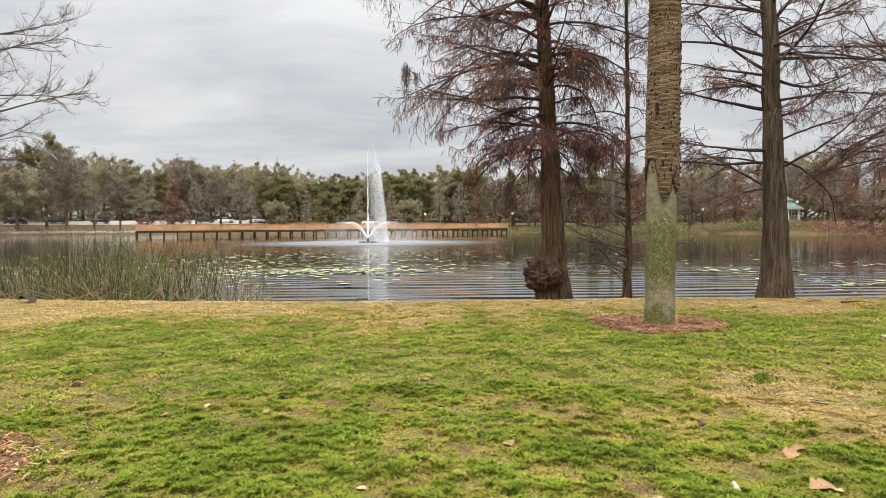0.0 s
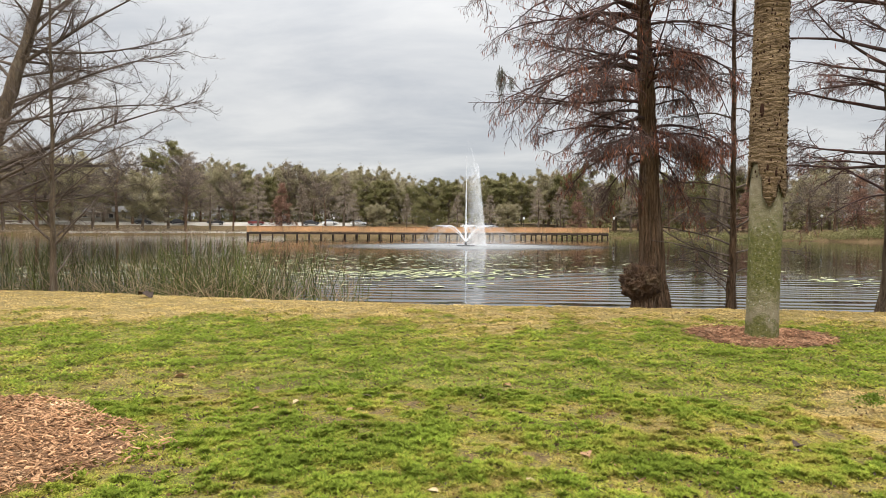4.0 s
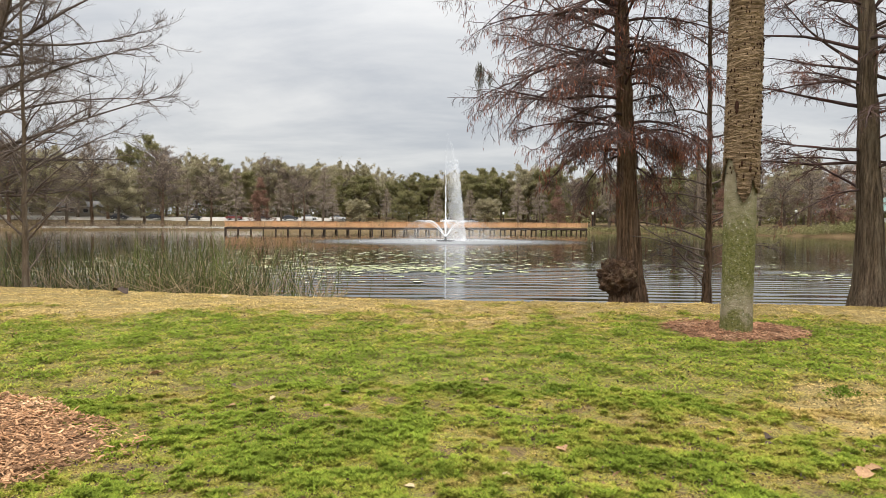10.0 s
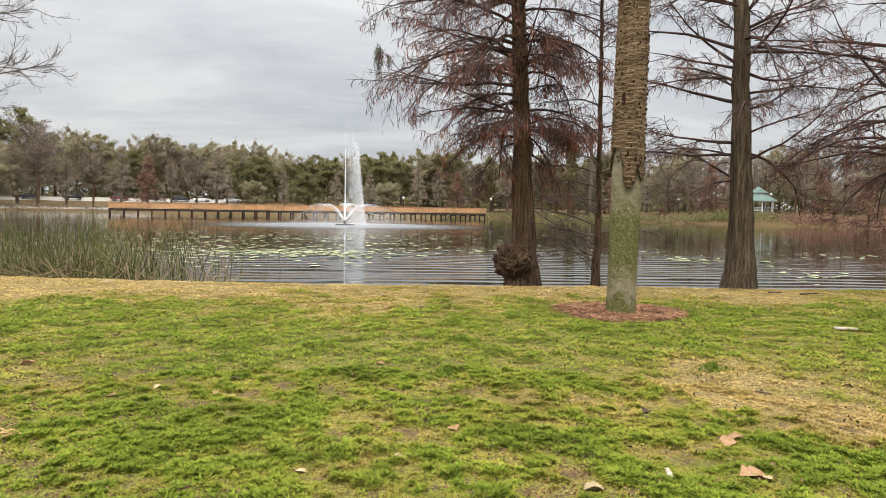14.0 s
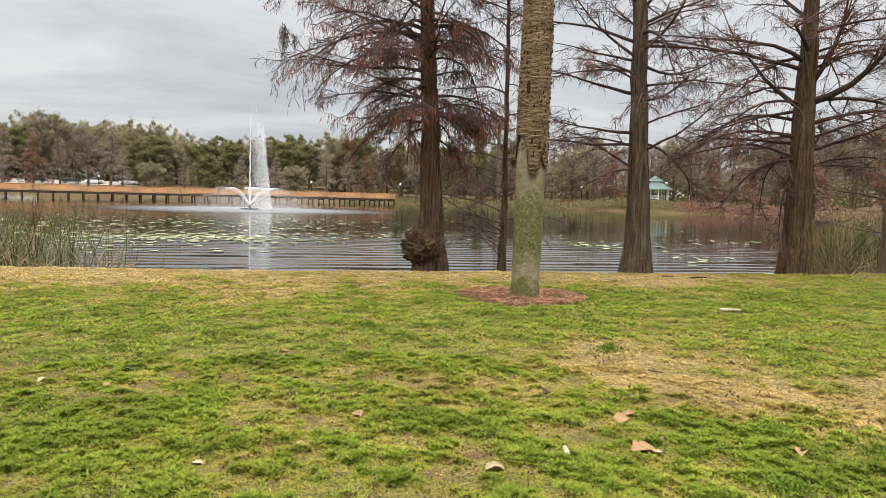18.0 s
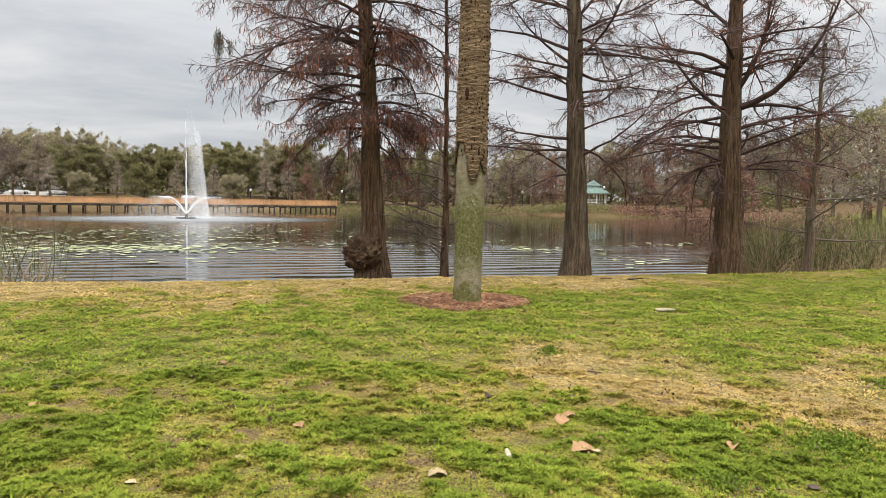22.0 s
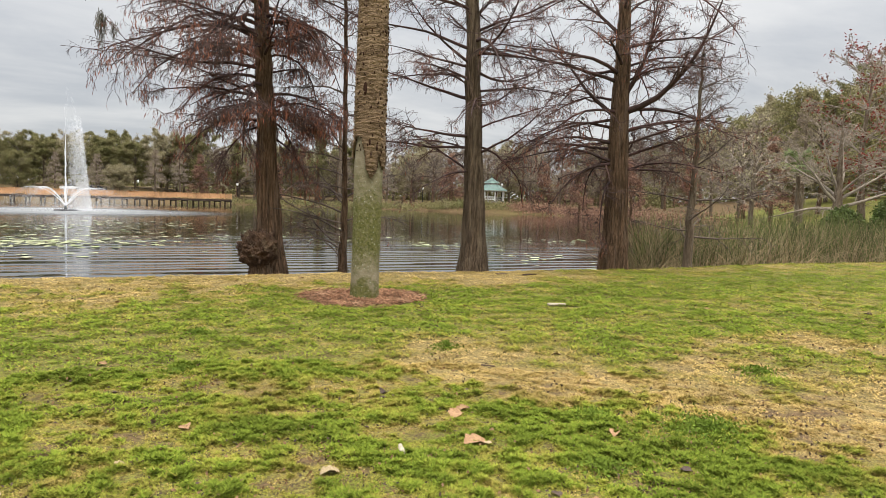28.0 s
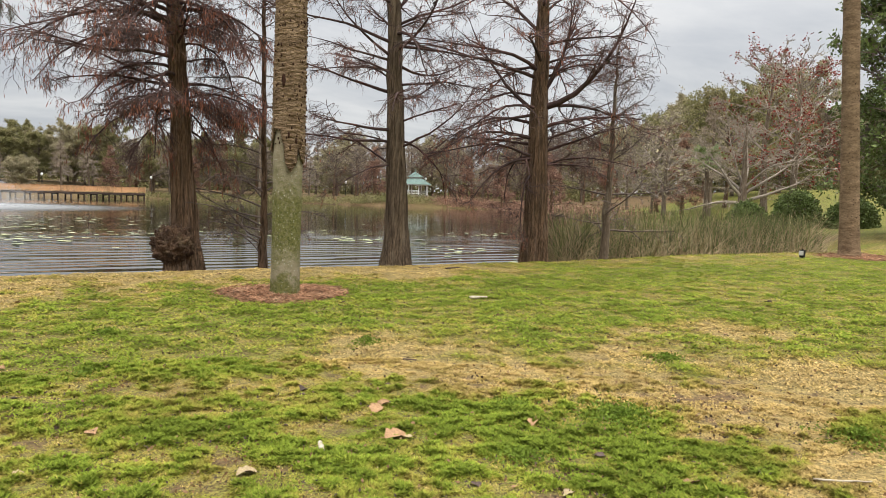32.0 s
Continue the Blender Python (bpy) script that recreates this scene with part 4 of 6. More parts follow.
def hanging_moss():
    rng = np.random.default_rng(15)
    for x, y, z, n, drop in ((-3.67, -0.28, 6.15, 70, 0.7), (-3.5, -0.2, 5.5, 30, 0.45), (-1.4, -0.6, 6.35, 22, 0.4)):
        points = BRANCHLETS[cyp1.name].reshape(-1, 3)
        x, y, z = points[np.argmin(np.hypot(points[:, 0] - x, points[:, 2] - z))]
        top = np.stack([x + rng.normal(0, 0.045, n), y + rng.normal(0, 0.045, n), z + rng.normal(0, 0.06, n)], -1)
        ln = drop * rng.uniform(0.2, 1.0, n)
        mid = top + np.stack([rng.normal(0, 0.05, n), rng.normal(0, 0.05, n), -ln * 0.5], -1)
        end = top + np.stack([(x - top[:, 0]) * 0.7, (y - top[:, 1]) * 0.7, -ln], -1)
        tagged(hang("moss", mesh_np("moss", *tubes(np.stack([top, mid, end], 1), 0.006, 0.002, 3), M["moss"]), cyp1, "grey hanging moss"), kind="stuff")


hanging_moss()


def palm(name, label, base, smooth_top, height, radii, seed, ragged, tilt, back=0.0):
    rng = np.random.default_rng(seed)
    root = empty(name, Matrix.Translation(base), label, "palm tree")
    lean = lambda z: (tilt * z, back * z, z)  # noqa: E731
    if smooth_top:
        zs = np.linspace(-0.08, smooth_top + 0.5, 26)
        pts, rad = [lean(z) for z in zs], np.interp(zs, (-0.08, 0.0, 0.15, 0.6, smooth_top), radii[:5])
        hang("smooth_trunk", trunk_mesh("smooth_trunk", pts, rad, M["palm_low"], sides=28, wobble=0.012, rng=rng), root, "smooth greenish grey lower trunk")
    # the fibrous sleeve, with its ragged lower edge
    zs = np.arange(smooth_top - 0.35 if smooth_top else -0.08, height, 0.016)
    sides = 64
    a = np.arange(sides) * 2 * np.pi / sides
    edge = np.zeros(sides)
    if smooth_top:
        edge = smooth_top + 0.12 + 0.16 * np.sin(a * 2 + 0.4) + 0.10 * np.sin(a * 5 + 2) + rng.normal(0, 0.03, sides)
        front = np.abs((a - 4.55 + np.pi) % (2 * np.pi) - np.pi)
        edge = np.where(front < 0.42, smooth_top - 0.30 + front * 0.5, edge)
    verts = []
    for z in zs:
        cx, cy, _ = lean(z)
        zz = np.maximum(z, edge) if smooth_top else np.full(sides, z)
        # old leaf bases: stepped courses, broken into short uneven pieces round the trunk
        sector = np.floor(a * 13 / (2 * np.pi) + 0.6 * value_noise(a * 2.0, np.full(sides, z * 4.0), seed + 2))
        course = z / 0.074 + 0.45 * (sector % 2) + 1.1 * value_noise(sector * 3.3 + 3, np.full(sides, z * 1.6), seed)
        step = (course % 1.0) ** 1.6
        rough_ = value_noise(a * 4.0 + 11, np.full(sides, z * 2.3), seed + 1)
        r = np.interp(z, *radii[5]) + (0.024 if ragged else 0.015) * step * (0.2 + 1.1 * rough_) + rng.normal(0, 0.003, sides)
        verts.append(np.stack([cx + r * np.cos(a), cy + r * np.sin(a), zz], -1))
    verts = np.concatenate(verts)
    k = len(zs)
    i = np.arange(k - 1)[:, None] * sides
    j = np.arange(sides)[None]
    quads = np.stack([i + j, i + (j + 1) % sides, i + sides + (j + 1) % sides, i + sides + j], -1).reshape(-1, 4)
    hang("fibrous_sleeve", mesh_np("fibrous_sleeve", verts, quads, M["palm_bark"], True), root, "tan fibrous bark with woodpecker holes")
    # dark flattened beads on the bark; their colour stands for shade in holes
    bm = bmesh.new()
    bmesh.ops.create_uvsphere(bm, u_segments=8, v_segments=6, radius=1.0)
    first = part("woodpecker_hole", bm, M["hole"], root, "", True)
    n = 240 if ragged else 60
    for q in range(n):
        z = rng.uniform((smooth_top or 0.3) + 0.1, min(height, 6.2))
        ang = rng.uniform(3.2, 6.2)
        z = round(z / 0.074) * 0.074 + rng.normal(0, 0.012)
        w, hgt = rng.uniform(0.006, 0.012), rng.uniform(0.008, 0.026)
        if ragged and q < 4:
            z, ang, w, hgt = ((3.32, 4.02, 0.034, 0.10), (2.42, 4.85, 0.022, 0.05), (2.5, 4.4, 0.017, 0.045), (2.3, 4.5, 0.014, 0.05))[q]
        cx, cy, _ = lean(z)
        r = np.interp(z, *radii[5]) + 0.014
        hole = first if q == 0 else first.copy()
        if q:
            scene.collection.objects.link(hole)
        hole.matrix_basis = Matrix.Translation((cx + r * math.cos(ang), cy + r * math.sin(ang), z)) @ Matrix.Rotation(ang, 4, "Z") @ Matrix.Diagonal((0.012, w, hgt, 1))
    return root


palm("palm_tree", "tall palm with greenish smooth foot and holed fibrous trunk", (3.73, 10.62, 0.0), 2.22, 9.0,
     (0.245, 0.240, 0.230, 0.222, 0.228, ((1.6, 2.2, 3.0, 5.0, 9.0), (0.256, 0.253, 0.244, 0.226, 0.214))), 7, True, 0.012)
palm("palm_tree", "palm with a rough tan trunk standing on bare soil", (21.35, 11.5, 0.2), 0.0, 11.0,
     (0, 0, 0, 0, 0, ((0.0, 0.25, 1.0, 3.0, 6.0, 11.0), (0.33, 0.29, 0.265, 0.245, 0.225, 0.2))), 9, False, -0.026, 0.047)


# ---- reeds ----
def reed_bed(name, label, spots, seed, n, low, high, dry, east=0.0):
    rng = np.random.default_rng(seed)
    out = {}
    for key, count in (("reed", int(n * (1 - dry))), ("reed_dry", int(n * dry))):
        w = np.array([s[4] for s in spots], float)
        pick = rng.choice(len(spots), count, p=w / w.sum())
        sp = np.array([s[:4] for s in spots])[pick]
        x, y = sp[:, 0] + rng.normal(0, 1, count) * sp[:, 2], sp[:, 1] + np.abs(rng.normal(0, 1, count)) * sp[:, 3]
        d = shore_distance(x, y)
        keep = (d < 0.5) & (x > east * y if east else d < 9)
        x, y = x[keep], y[keep]
        m = len(x)
        z = np.maximum(ground_height(x, y), WATER - 0.15) - 0.05
        hgt = rng.uniform(low, high, m) * np.where(rng.random(m) < 0.15, 0.6, 1.0)
        lean = rng.normal(0, 0.21 if key == "reed" else 0.5, (m, 2))
        bend = rng.normal(0, 0.12 if key == "reed" else 0.3, (m, 2))
        k = 4
        s = np.linspace(0, 1, k)
        lines = np.empty((m, k, 3))
        for c in range(k):
            lines[:, c, 0] = x + hgt * (lean[:, 0] * s[c] + bend[:, 0] * s[c] ** 2)
            lines[:, c, 1] = y + hgt * (lean[:, 1] * s[c] + bend[:, 1] * s[c] ** 2) * 0.6
            lines[:, c, 2] = z + hgt * s[c] * (1 - 0.35 * np.hypot(*lean.T) - 0.25 * s[c] * np.hypot(*bend.T))
        out[key] = tubes(lines, rng.uniform(0.006, 0.013, m), 0.003, 3)
        if key == "reed_dry":
            # broken stems lying over one another at the foot
            q = rng.integers(0, m, int(m * 0.9))
            a, up = rng.uniform(0, 6.28, len(q)), rng.uniform(0.15, 0.75, len(q))
            ln = rng.uniform(0.4, 1.2, len(q))
            lo = np.stack([x[q], y[q] - rng.uniform(0, 0.5, len(q)), z[q] + rng.uniform(0.05, 0.3, len(q))], -1)
            hi = lo + np.stack([ln * np.cos(a) * np.cos(up), 0.5 * ln * np.sin(a) * np.cos(up), ln * np.sin(up)], -1)
            mid = (lo + hi) / 2 + rng.normal(0, 0.05, lo.shape)
            out[key] = join(out[key], tubes(np.stack([lo, mid, hi], 1), rng.uniform(0.008, 0.014, len(q)), 0.006, 3))
    ob = tagged(new(name, mesh_np(name, *out["reed"], M["reed"])), label, "reeds", kind="stuff")
    dead = tagged(new("dry_reeds", mesh_np("dry_reeds", *out["reed_dry"], M["reed_dry"])), "dry straw-coloured leaning reed stems among green reeds", "reeds", kind="stuff")
    return ob


reed_bed("reeds", "dense dark green bulrush stems in shallow water", [(-14.5, 18.5, 2.4, 1.2, 3), (-11, 18.2, 1.6, 1.2, 3), (-8.2, 17.7, 1.0, 1.2, 4), (-6.3, 17.2, 0.8, 0.8, 1.6), (-4.4, 17.0, 0.7, 0.5, 0.5), (-19, 19.5, 3, 1.5, 2), (-13, 22, 4, 2, 1)], 3, 1900, 1.2, 2.25, 0.26)
reed_bed("reeds", "tall dense green and brown bulrush bed beyond the bank", [(16, 16.2, 1.6, 1.6, 4), (20, 15.8, 1.8, 2.0, 5), (24.5, 15.2, 1.8, 2.2, 5), (28.5, 17.5, 2.0, 3, 4), (32, 23, 2.5, 4, 3)], 4, 8000, 1.5, 2.5, 0.50, 0.84)


def pads():
    rng = np.random.default_rng(8)
    spots = [(-14, 46, 7, 5, 240), (-9, 36, 6, 4, 260), (-4, 31, 2.6, 1.2, 260), (-12, 28, 5, 3, 240), (1.5, 33, 3, 2, 50), (3, 50, 5, 5, 70), (-20, 30, 4, 4, 120), (-3, 44, 5, 4, 120),
             (14, 29, 1.6, 0.8, 25), (18, 34, 3, 2, 18), (14.5, 22, 1.0, 2.0, 30), (16, 44, 4, 3, 14), (22, 32, 2, 2, 14)]
    c = np.concatenate([rng.normal((x, y), (sx, sy), (n, 2)) for x, y, sx, sy, n in spots])
    c = c[shore_distance(c[:, 0], c[:, 1]) < -1]
    n, s = len(c), 9
    a = np.linspace(0.25, 2 * np.pi - 0.25, s)[None] + rng.uniform(0, 6.28, n)[:, None]
    r = rng.uniform(0.08, 0.21, n)[:, None] * rng.uniform(0.85, 1.1, (n, s))
    tilt = rng.normal(0, 0.05, (n, 2))
    px, py = r * np.cos(a), r * np.sin(a)
    ring = np.stack([c[:, :1] + px, c[:, 1:] + py, WATER + 0.012 + np.abs(px * tilt[:, :1] + py * tilt[:, 1:])], -1)
    mid = np.concatenate([c, np.full((n, 1), WATER + 0.008)], 1)[:, None]
    verts = np.concatenate([mid, ring], 1).reshape(-1, 3)
    i = np.arange(n)[:, None] * (s + 1)
    j = np.arange(s - 1)[None]
    tris = np.stack([i + 0 * j, i + 1 + j, i + 2 + j], -1).reshape(-1, 3)
    tagged(new("lily_pads", mesh_np("lily_pads", verts, tris, M["pad"])), "scattered green and pale lily pads floating on water", "lily pads", kind="stuff")


pads()


# ---- boardwalk ----
def box(bm, lo, hi):
    m = Matrix.Translation([(a + b) / 2 for a, b in zip(lo, hi)]) @ Matrix.Diagonal((*[b - a for a, b in zip(lo, hi)], 1))
    bmesh.ops.create_cube(bm, size=1.0, matrix=m)


def boardwalk():
    a, b = Vector((-49.2, 125.7, 0)), Vector((19.6, 148.8, 0))
    length = (b - a).length
    m = Matrix.Translation(a) @ Matrix.Rotation(math.atan2(b.y - a.y, b.x - a.x), 4, "Z")
    root = empty("boardwalk", m, "long new timber boardwalk with orange-brown railings over water", "boardwalk")
    deck, top = 0.72, 1.78
    bm = bmesh.new()
    for i in range(int(length / 0.3)):
        box(bm, (i * 0.3, -1.5, deck - 0.05), (i * 0.3 + 0.285, 1.5, deck))
    part("deck", bm, M["wood"], root)
    for y in (-1.46, 1.46):
        bm = bmesh.new()
        box(bm, (0, y - 0.06, deck - 0.46), (length, y + 0.06, deck - 0.055))
        part("beam", bm, M["pile"], root)
        for z, w in ((top - 0.05, 0.09), (deck + 0.12, 0.03)):
            bm = bmesh.new()
            box(bm, (0, y - w, z), (length, y + w, z + 0.05))
            part("rail", bm, M["wood"], root)
        bm = bmesh.new()
        for i in range(int(length / 0.16)):
            box(bm, (i * 0.16, y - 0.02, deck + 0.17), (i * 0.16 + 0.1, y + 0.02, top - 0.05))
        tagged(part("balustrade", bm, M["wood"], root), kind="stuff")
    bm = bmesh.new()
    box(bm, (-0.08, -0.08, deck + 0.003), (0.08, 0.08, top + 0.08))
    post = part("post", bm, M["wood"], root)
    post.location = (0, -1.55, 0)
    bm = bmesh.new()
    bmesh.ops.create_cone(bm, cap_ends=True, segments=10, radius1=0.15, radius2=0.14, depth=2.6)
    pile = part("pile", bm, M["pile"], root)
    pile.location = (0, -1.3, deck - 1.36)
    n = int(length / 2.25)
    for i in range(n + 1):
        for y in (-1.55, 1.55):
            if i or y > 0:
                o = post.copy()
                scene.collection.objects.link(o)
                o.location = (i * length / n, y, 0)
        for y in (-1.3, 1.3):
            if i or y > 0:
                o = pile.copy()
                scene.collection.objects.link(o)
                o.location = (i * length / n, y, deck - 1.36)
    for i in range(n + 1):
        bm = bmesh.new()
        box(bm, (i * length / n - 0.08, -1.6, deck - 0.6), (i * length / n + 0.08, 1.6, deck - 0.35))
        part("cross_beam", bm, M["pile"], root)


boardwalk()


# ---- fountain ----
def fountain():
    rng = np.random.default_rng(12)
    base = Vector((-5.13, 78.84, WATER))
    root = empty("fountain", Matrix.Translation(base), "floating lake fountain throwing a tall white jet and arcs", "fountain")
    bm = bmesh.new()
    bmesh.ops.create_cone(bm, cap_ends=True, segments=24, radius1=1.2, radius2=1.0, depth=0.25)
    part("float", bm, M["black"], root)
    bm = bmesh.new()
    bmesh.ops.create_cone(bm, cap_ends=True, segments=12, radius1=0.16, radius2=0.1, depth=0.5, matrix=Matrix.Translation((0, 0, 0.35)))
    part("nozzle", bm, M["black"], root)
    z = np.linspace(0.5, 10.2, 40)
    pts = np.stack([0.02 * np.sin(z * 3), 0.02 * np.cos(z * 2), z], -1)
    rad = np.interp(z, (0.5, 5, 8.6), (0.07, 0.055, 0.02)) * rng.uniform(0.7, 1.25, 40)
    hang("jet", trunk_mesh("jet", pts, rad, M["spray"], sides=8, wobble=0.1, rng=rng), root)
    # drops thrown from the top that fall back as a veil, blown downwind
    top = 12.3
    n = 2600
    rise = 0.6 + 11.6 * rng.random(n) ** 1.35
    up = np.stack([rng.normal(0, 0.05, n) * (0.6 + rise / 9) + 0.015 * rise, rng.normal(0, 0.06, n), rise], -1)
    n = 3200
    h = rng.random(n) ** 1.25
    veil = np.stack([0.1 + rng.random(n) * (2.4 - 1.5 * h) + rng.normal(0, 0.1, n), rng.normal(0, 0.5, n), top * h * rng.uniform(0.8, 1.0, n)], -1)
    n = 4200
    h = rng.random(n)
    edge = np.stack([0.55 + 1.45 * (1 - h**1.6) + rng.normal(0, 0.2, n) * (1.3 - h), rng.normal(0, 0.3, n), top * 0.92 * h], -1)
    drops = np.concatenate([up, veil, edge])
    drops[:, 2] = np.maximum(drops[:, 2], 0.05)
    hang("plume", mesh_np("plume", *flakes(rng, drops, 0.028), M["plume"]), root, "fine white falling spray")
    n = 17000
    h = rng.random(n) ** 1.15
    haze = np.stack([0.15 + rng.random(n) ** 0.6 * (2.2 - 0.9 * h), rng.normal(0, 0.45, n), 8.6 * h * rng.uniform(0.85, 1.1, n)], -1)
    hang("veil", mesh_np("veil", *flakes(rng, haze, 0.095), M["haze"]), root, "soft white veil of drifting spray")
    for q in range(8):
        ang = q * 2 * np.pi / 8 + 0.15
        s = np.linspace(0, 0.62, 14)
        r, h = 5.8 * s, 0.45 + 7.6 * s * (1 - s)
        line = np.stack([r * np.cos(ang) + 0.2 * s * s, r * np.sin(ang), h], -1)
        m = 900
        u = rng.uniform(0.3, 1.0, m) ** 0.8
        sp = 0.02 + 0.34 * u**2
        drops = np.stack([5.8 * u * np.cos(ang) + rng.normal(0, 1, m) * sp + 0.3 * u * u, 5.8 * u * np.sin(ang) + rng.normal(0, 1, m) * sp,
                          np.maximum(0.45 + 7.6 * u * (1 - u) - np.abs(rng.normal(0, 1, m)) * sp * 1.5, 0.03)], -1)
        v, f = join(tubes(line[None], 0.055, 0.02, 6), flakes(rng, drops, 0.05))
        tagged(hang("arc_jet", mesh_np("arc_jet", v, f, M["plume"]), root), kind="stuff")
    m = 9000
    g = rng.normal(0, 1, (m, 3)) * (3.4, 2.2, 0.9)
    g[:, 2] = np.abs(g[:, 2])
    g[:, 0] += 1.0
    hang("mist", mesh_np("mist", *flakes(rng, g, 0.12), M["mist"]), root, "thin drifting mist")


fountain()


# ---- gazebo ----
def gazebo():
    x, y, z = 69.6, 127.4, 1.75
    root = empty("gazebo", pose(x, y, z, rz=10), "white octagonal gazebo with a two-tiered green roof", "gazebo")

    def ring(name, r1, r2, z0, z1, mat, parent, seg=8):
        bm = bmesh.new()
        bmesh.ops.create_cone(bm, cap_ends=True, segments=seg, radius1=r1, radius2=r2, depth=z1 - z0, matrix=Matrix.Translation((0, 0, (z0 + z1) / 2)))
        return part(name, bm, mat, parent)

    ring("floor_slab", 2.9, 2.9, -1.6, 0.25, M["concrete"], root)
    ring("lower_roof", 3.45, 1.55, 2.35, 3.55, M["green_roof"], root)
    ring("lantern", 1.35, 1.35, 3.45, 3.95, M["white"], root)
    ring("upper_roof", 1.75, 0.1, 3.9, 5.0, M["green_roof"], root)
    ring("finial", 0.09, 0.03, 4.95, 5.6, M["green_roof"], root, 10)
    ring("fascia", 3.3, 3.3, 2.2, 2.36, M["white"], root)
    for i in range(8):
        a = (i + 0.5) * math.pi / 4
        px, py = 2.7 * math.cos(a), 2.7 * math.sin(a)
        bm = bmesh.new()
        box(bm, (px - 0.09, py - 0.09, 0.25), (px + 0.09, py + 0.09, 2.25))
        part("post", bm, M["white"], root)
        b = (i + 1.5) * math.pi / 4
        qx, qy = 2.7 * math.cos(b), 2.7 * math.sin(b)
        if i != 5:
            for h in (0.45, 1.05):
                verts, quads = tubes([[(px, py, h), ((px + qx) / 2, (py + qy) / 2, h), (qx, qy, h)]], 0.05, 0.05, 4)
                hang("rail", mesh_np("rail", verts, quads, M["white"]), root)
            line = [[(px + (qx - px) * s, py + (qy - py) * s, 0.45), (px + (qx - px) * s, py + (qy - py) * s, 1.05)] for s in np.linspace(0.08, 0.92, 12)]
            hang("balustrade", mesh_np("balustrade", *tubes(line, 0.025, 0.025, 4), M["white"]), root)


gazebo()


# ---- far trees ----
def far_tree(name, label, seed, height, spread, crown0, leaf, leaf_size, leaves, bark="bark_grey", limb="limb_grey", limbs=26, cone=False, lumps=16, twigs=(6, 5)):
    """A tree seen across the water: trunk, limbs, twigs and a crown of many small leaf clumps."""
    rng = np.random.default_rng(seed)
    root = empty(name, Matrix.Identity(4), label, "tree", "trees across the lake")
    line = [(0, 0, -0.6), (0, 0, 0.3), (rng.normal(0, 0.2), rng.normal(0, 0.2), height * 0.45), (rng.normal(0, 0.4), rng.normal(0, 0.4), height * 0.95)]
    pts, rad = resample(line, [height * 0.03, height * 0.024, height * 0.016, 0.03], 12)
    hang("trunk", trunk_mesh("trunk", pts, rad, M[bark], sides=9, wobble=0.03, rng=rng), root)
    h = np.sort(rng.uniform(crown0 * height, height * 0.95, limbs))
    u = (h - crown0 * height) / (height * (0.95 - crown0))
    ln = spread * ((1 - 0.9 * u) if cone else np.sqrt(np.clip(1 - (2 * u - 0.75) ** 2 * 0.55, 0.15, 1))) * rng.uniform(0.7, 1.1, limbs)
    rise = (0.1 + 0.2 * u) if cone else (0.35 + 0.5 * u)
    lines, lr = limbs_on(rng, pts, rad, h, np.arange(limbs) * 2.4 + rng.normal(0, 0.3, limbs), ln, rise, -0.2 if cone else -0.1, 7)
    r1 = np.clip(0.012 * ln, 0.02, 0.14)
    l2, r2, _ = sprout(rng, lines, r1, twigs[0], 0.2, 1.0, 0.8, 0.42, 0.6, 0.0, 0.18, 5)
    l3, _, _ = sprout(rng, l2, r2, twigs[1], 0.2, 1.0, 0.8, 0.5, 0.7, -0.1, 0.2, 4)
    tagged(hang("branchwork", mesh_np("branchwork", *join(tubes(lines, r1, 0.02, 5), tubes(l2, 0.035, 0.018, 3), tubes(l3, 0.02, 0.012, 3)), M[limb]), root), kind="stuff")
    if leaves:
        tips = np.concatenate([l2[:, 2:].reshape(-1, 3), l3.reshape(-1, 3)])
        c = tips[rng.integers(0, len(tips), leaves)] + rng.normal(0, leaf_size * 1.1, (leaves, 3))
        keep = value_noise(c[:, 0] * 0.55 + c[:, 1] * 0.4, c[:, 2] * 0.55 + c[:, 1] * 0.3, seed) > 0.30
        tagged(hang("crown", mesh_np("crown", *flakes(rng, c[keep], leaf_size), M[leaf]), root), kind="stuff")
    return root


protos = {
    "oak": far_tree("oak_tree", "rounded dark green oak on the far shore", 101, 13.0, 6.6, 0.10, "oak_leaf", 0.21, 62000, limbs=40),
    "oak2": far_tree("oak_tree", "broad dark green oak on the far shore", 111, 11.5, 7.6, 0.12, "oak_leaf", 0.21, 62000, limbs=44),
    "olive": far_tree("oak_tree", "dull olive-grey oak on the far shore", 102, 14.0, 6.4, 0.14, "olive_leaf", 0.22, 52000, limbs=40),
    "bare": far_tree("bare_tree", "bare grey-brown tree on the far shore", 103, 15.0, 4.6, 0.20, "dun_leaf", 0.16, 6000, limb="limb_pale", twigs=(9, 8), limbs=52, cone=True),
    "bare2": far_tree("bare_tree", "bare brown tree with a clear trunk on the far shore", 113, 14.0, 5.4, 0.30, "dun_leaf", 0.18, 5000, bark="bark", limb="limb_grey", twigs=(9, 7), limbs=40),
    "rusty": far_tree("cypress_tree", "rusty brown cypress on the far shore", 104, 14.0, 4.4, 0.12, "rust_far", 0.24, 11000, bark="bark", limb="limb", limbs=42, cone=True, twigs=(8, 7)),
    "pine": far_tree("pine_tree", "tall green pine rising over the woods", 105, 18.0, 4.4, 0.35, "oak_leaf", 0.30, 17000, bark="bark", limbs=34),
    "small": far_tree("small_tree", "small pale green waterside tree on the far shore", 106, 8.0, 4.6, 0.05, "olive_leaf", 0.22, 22000, limbs=38),
}
used = set()


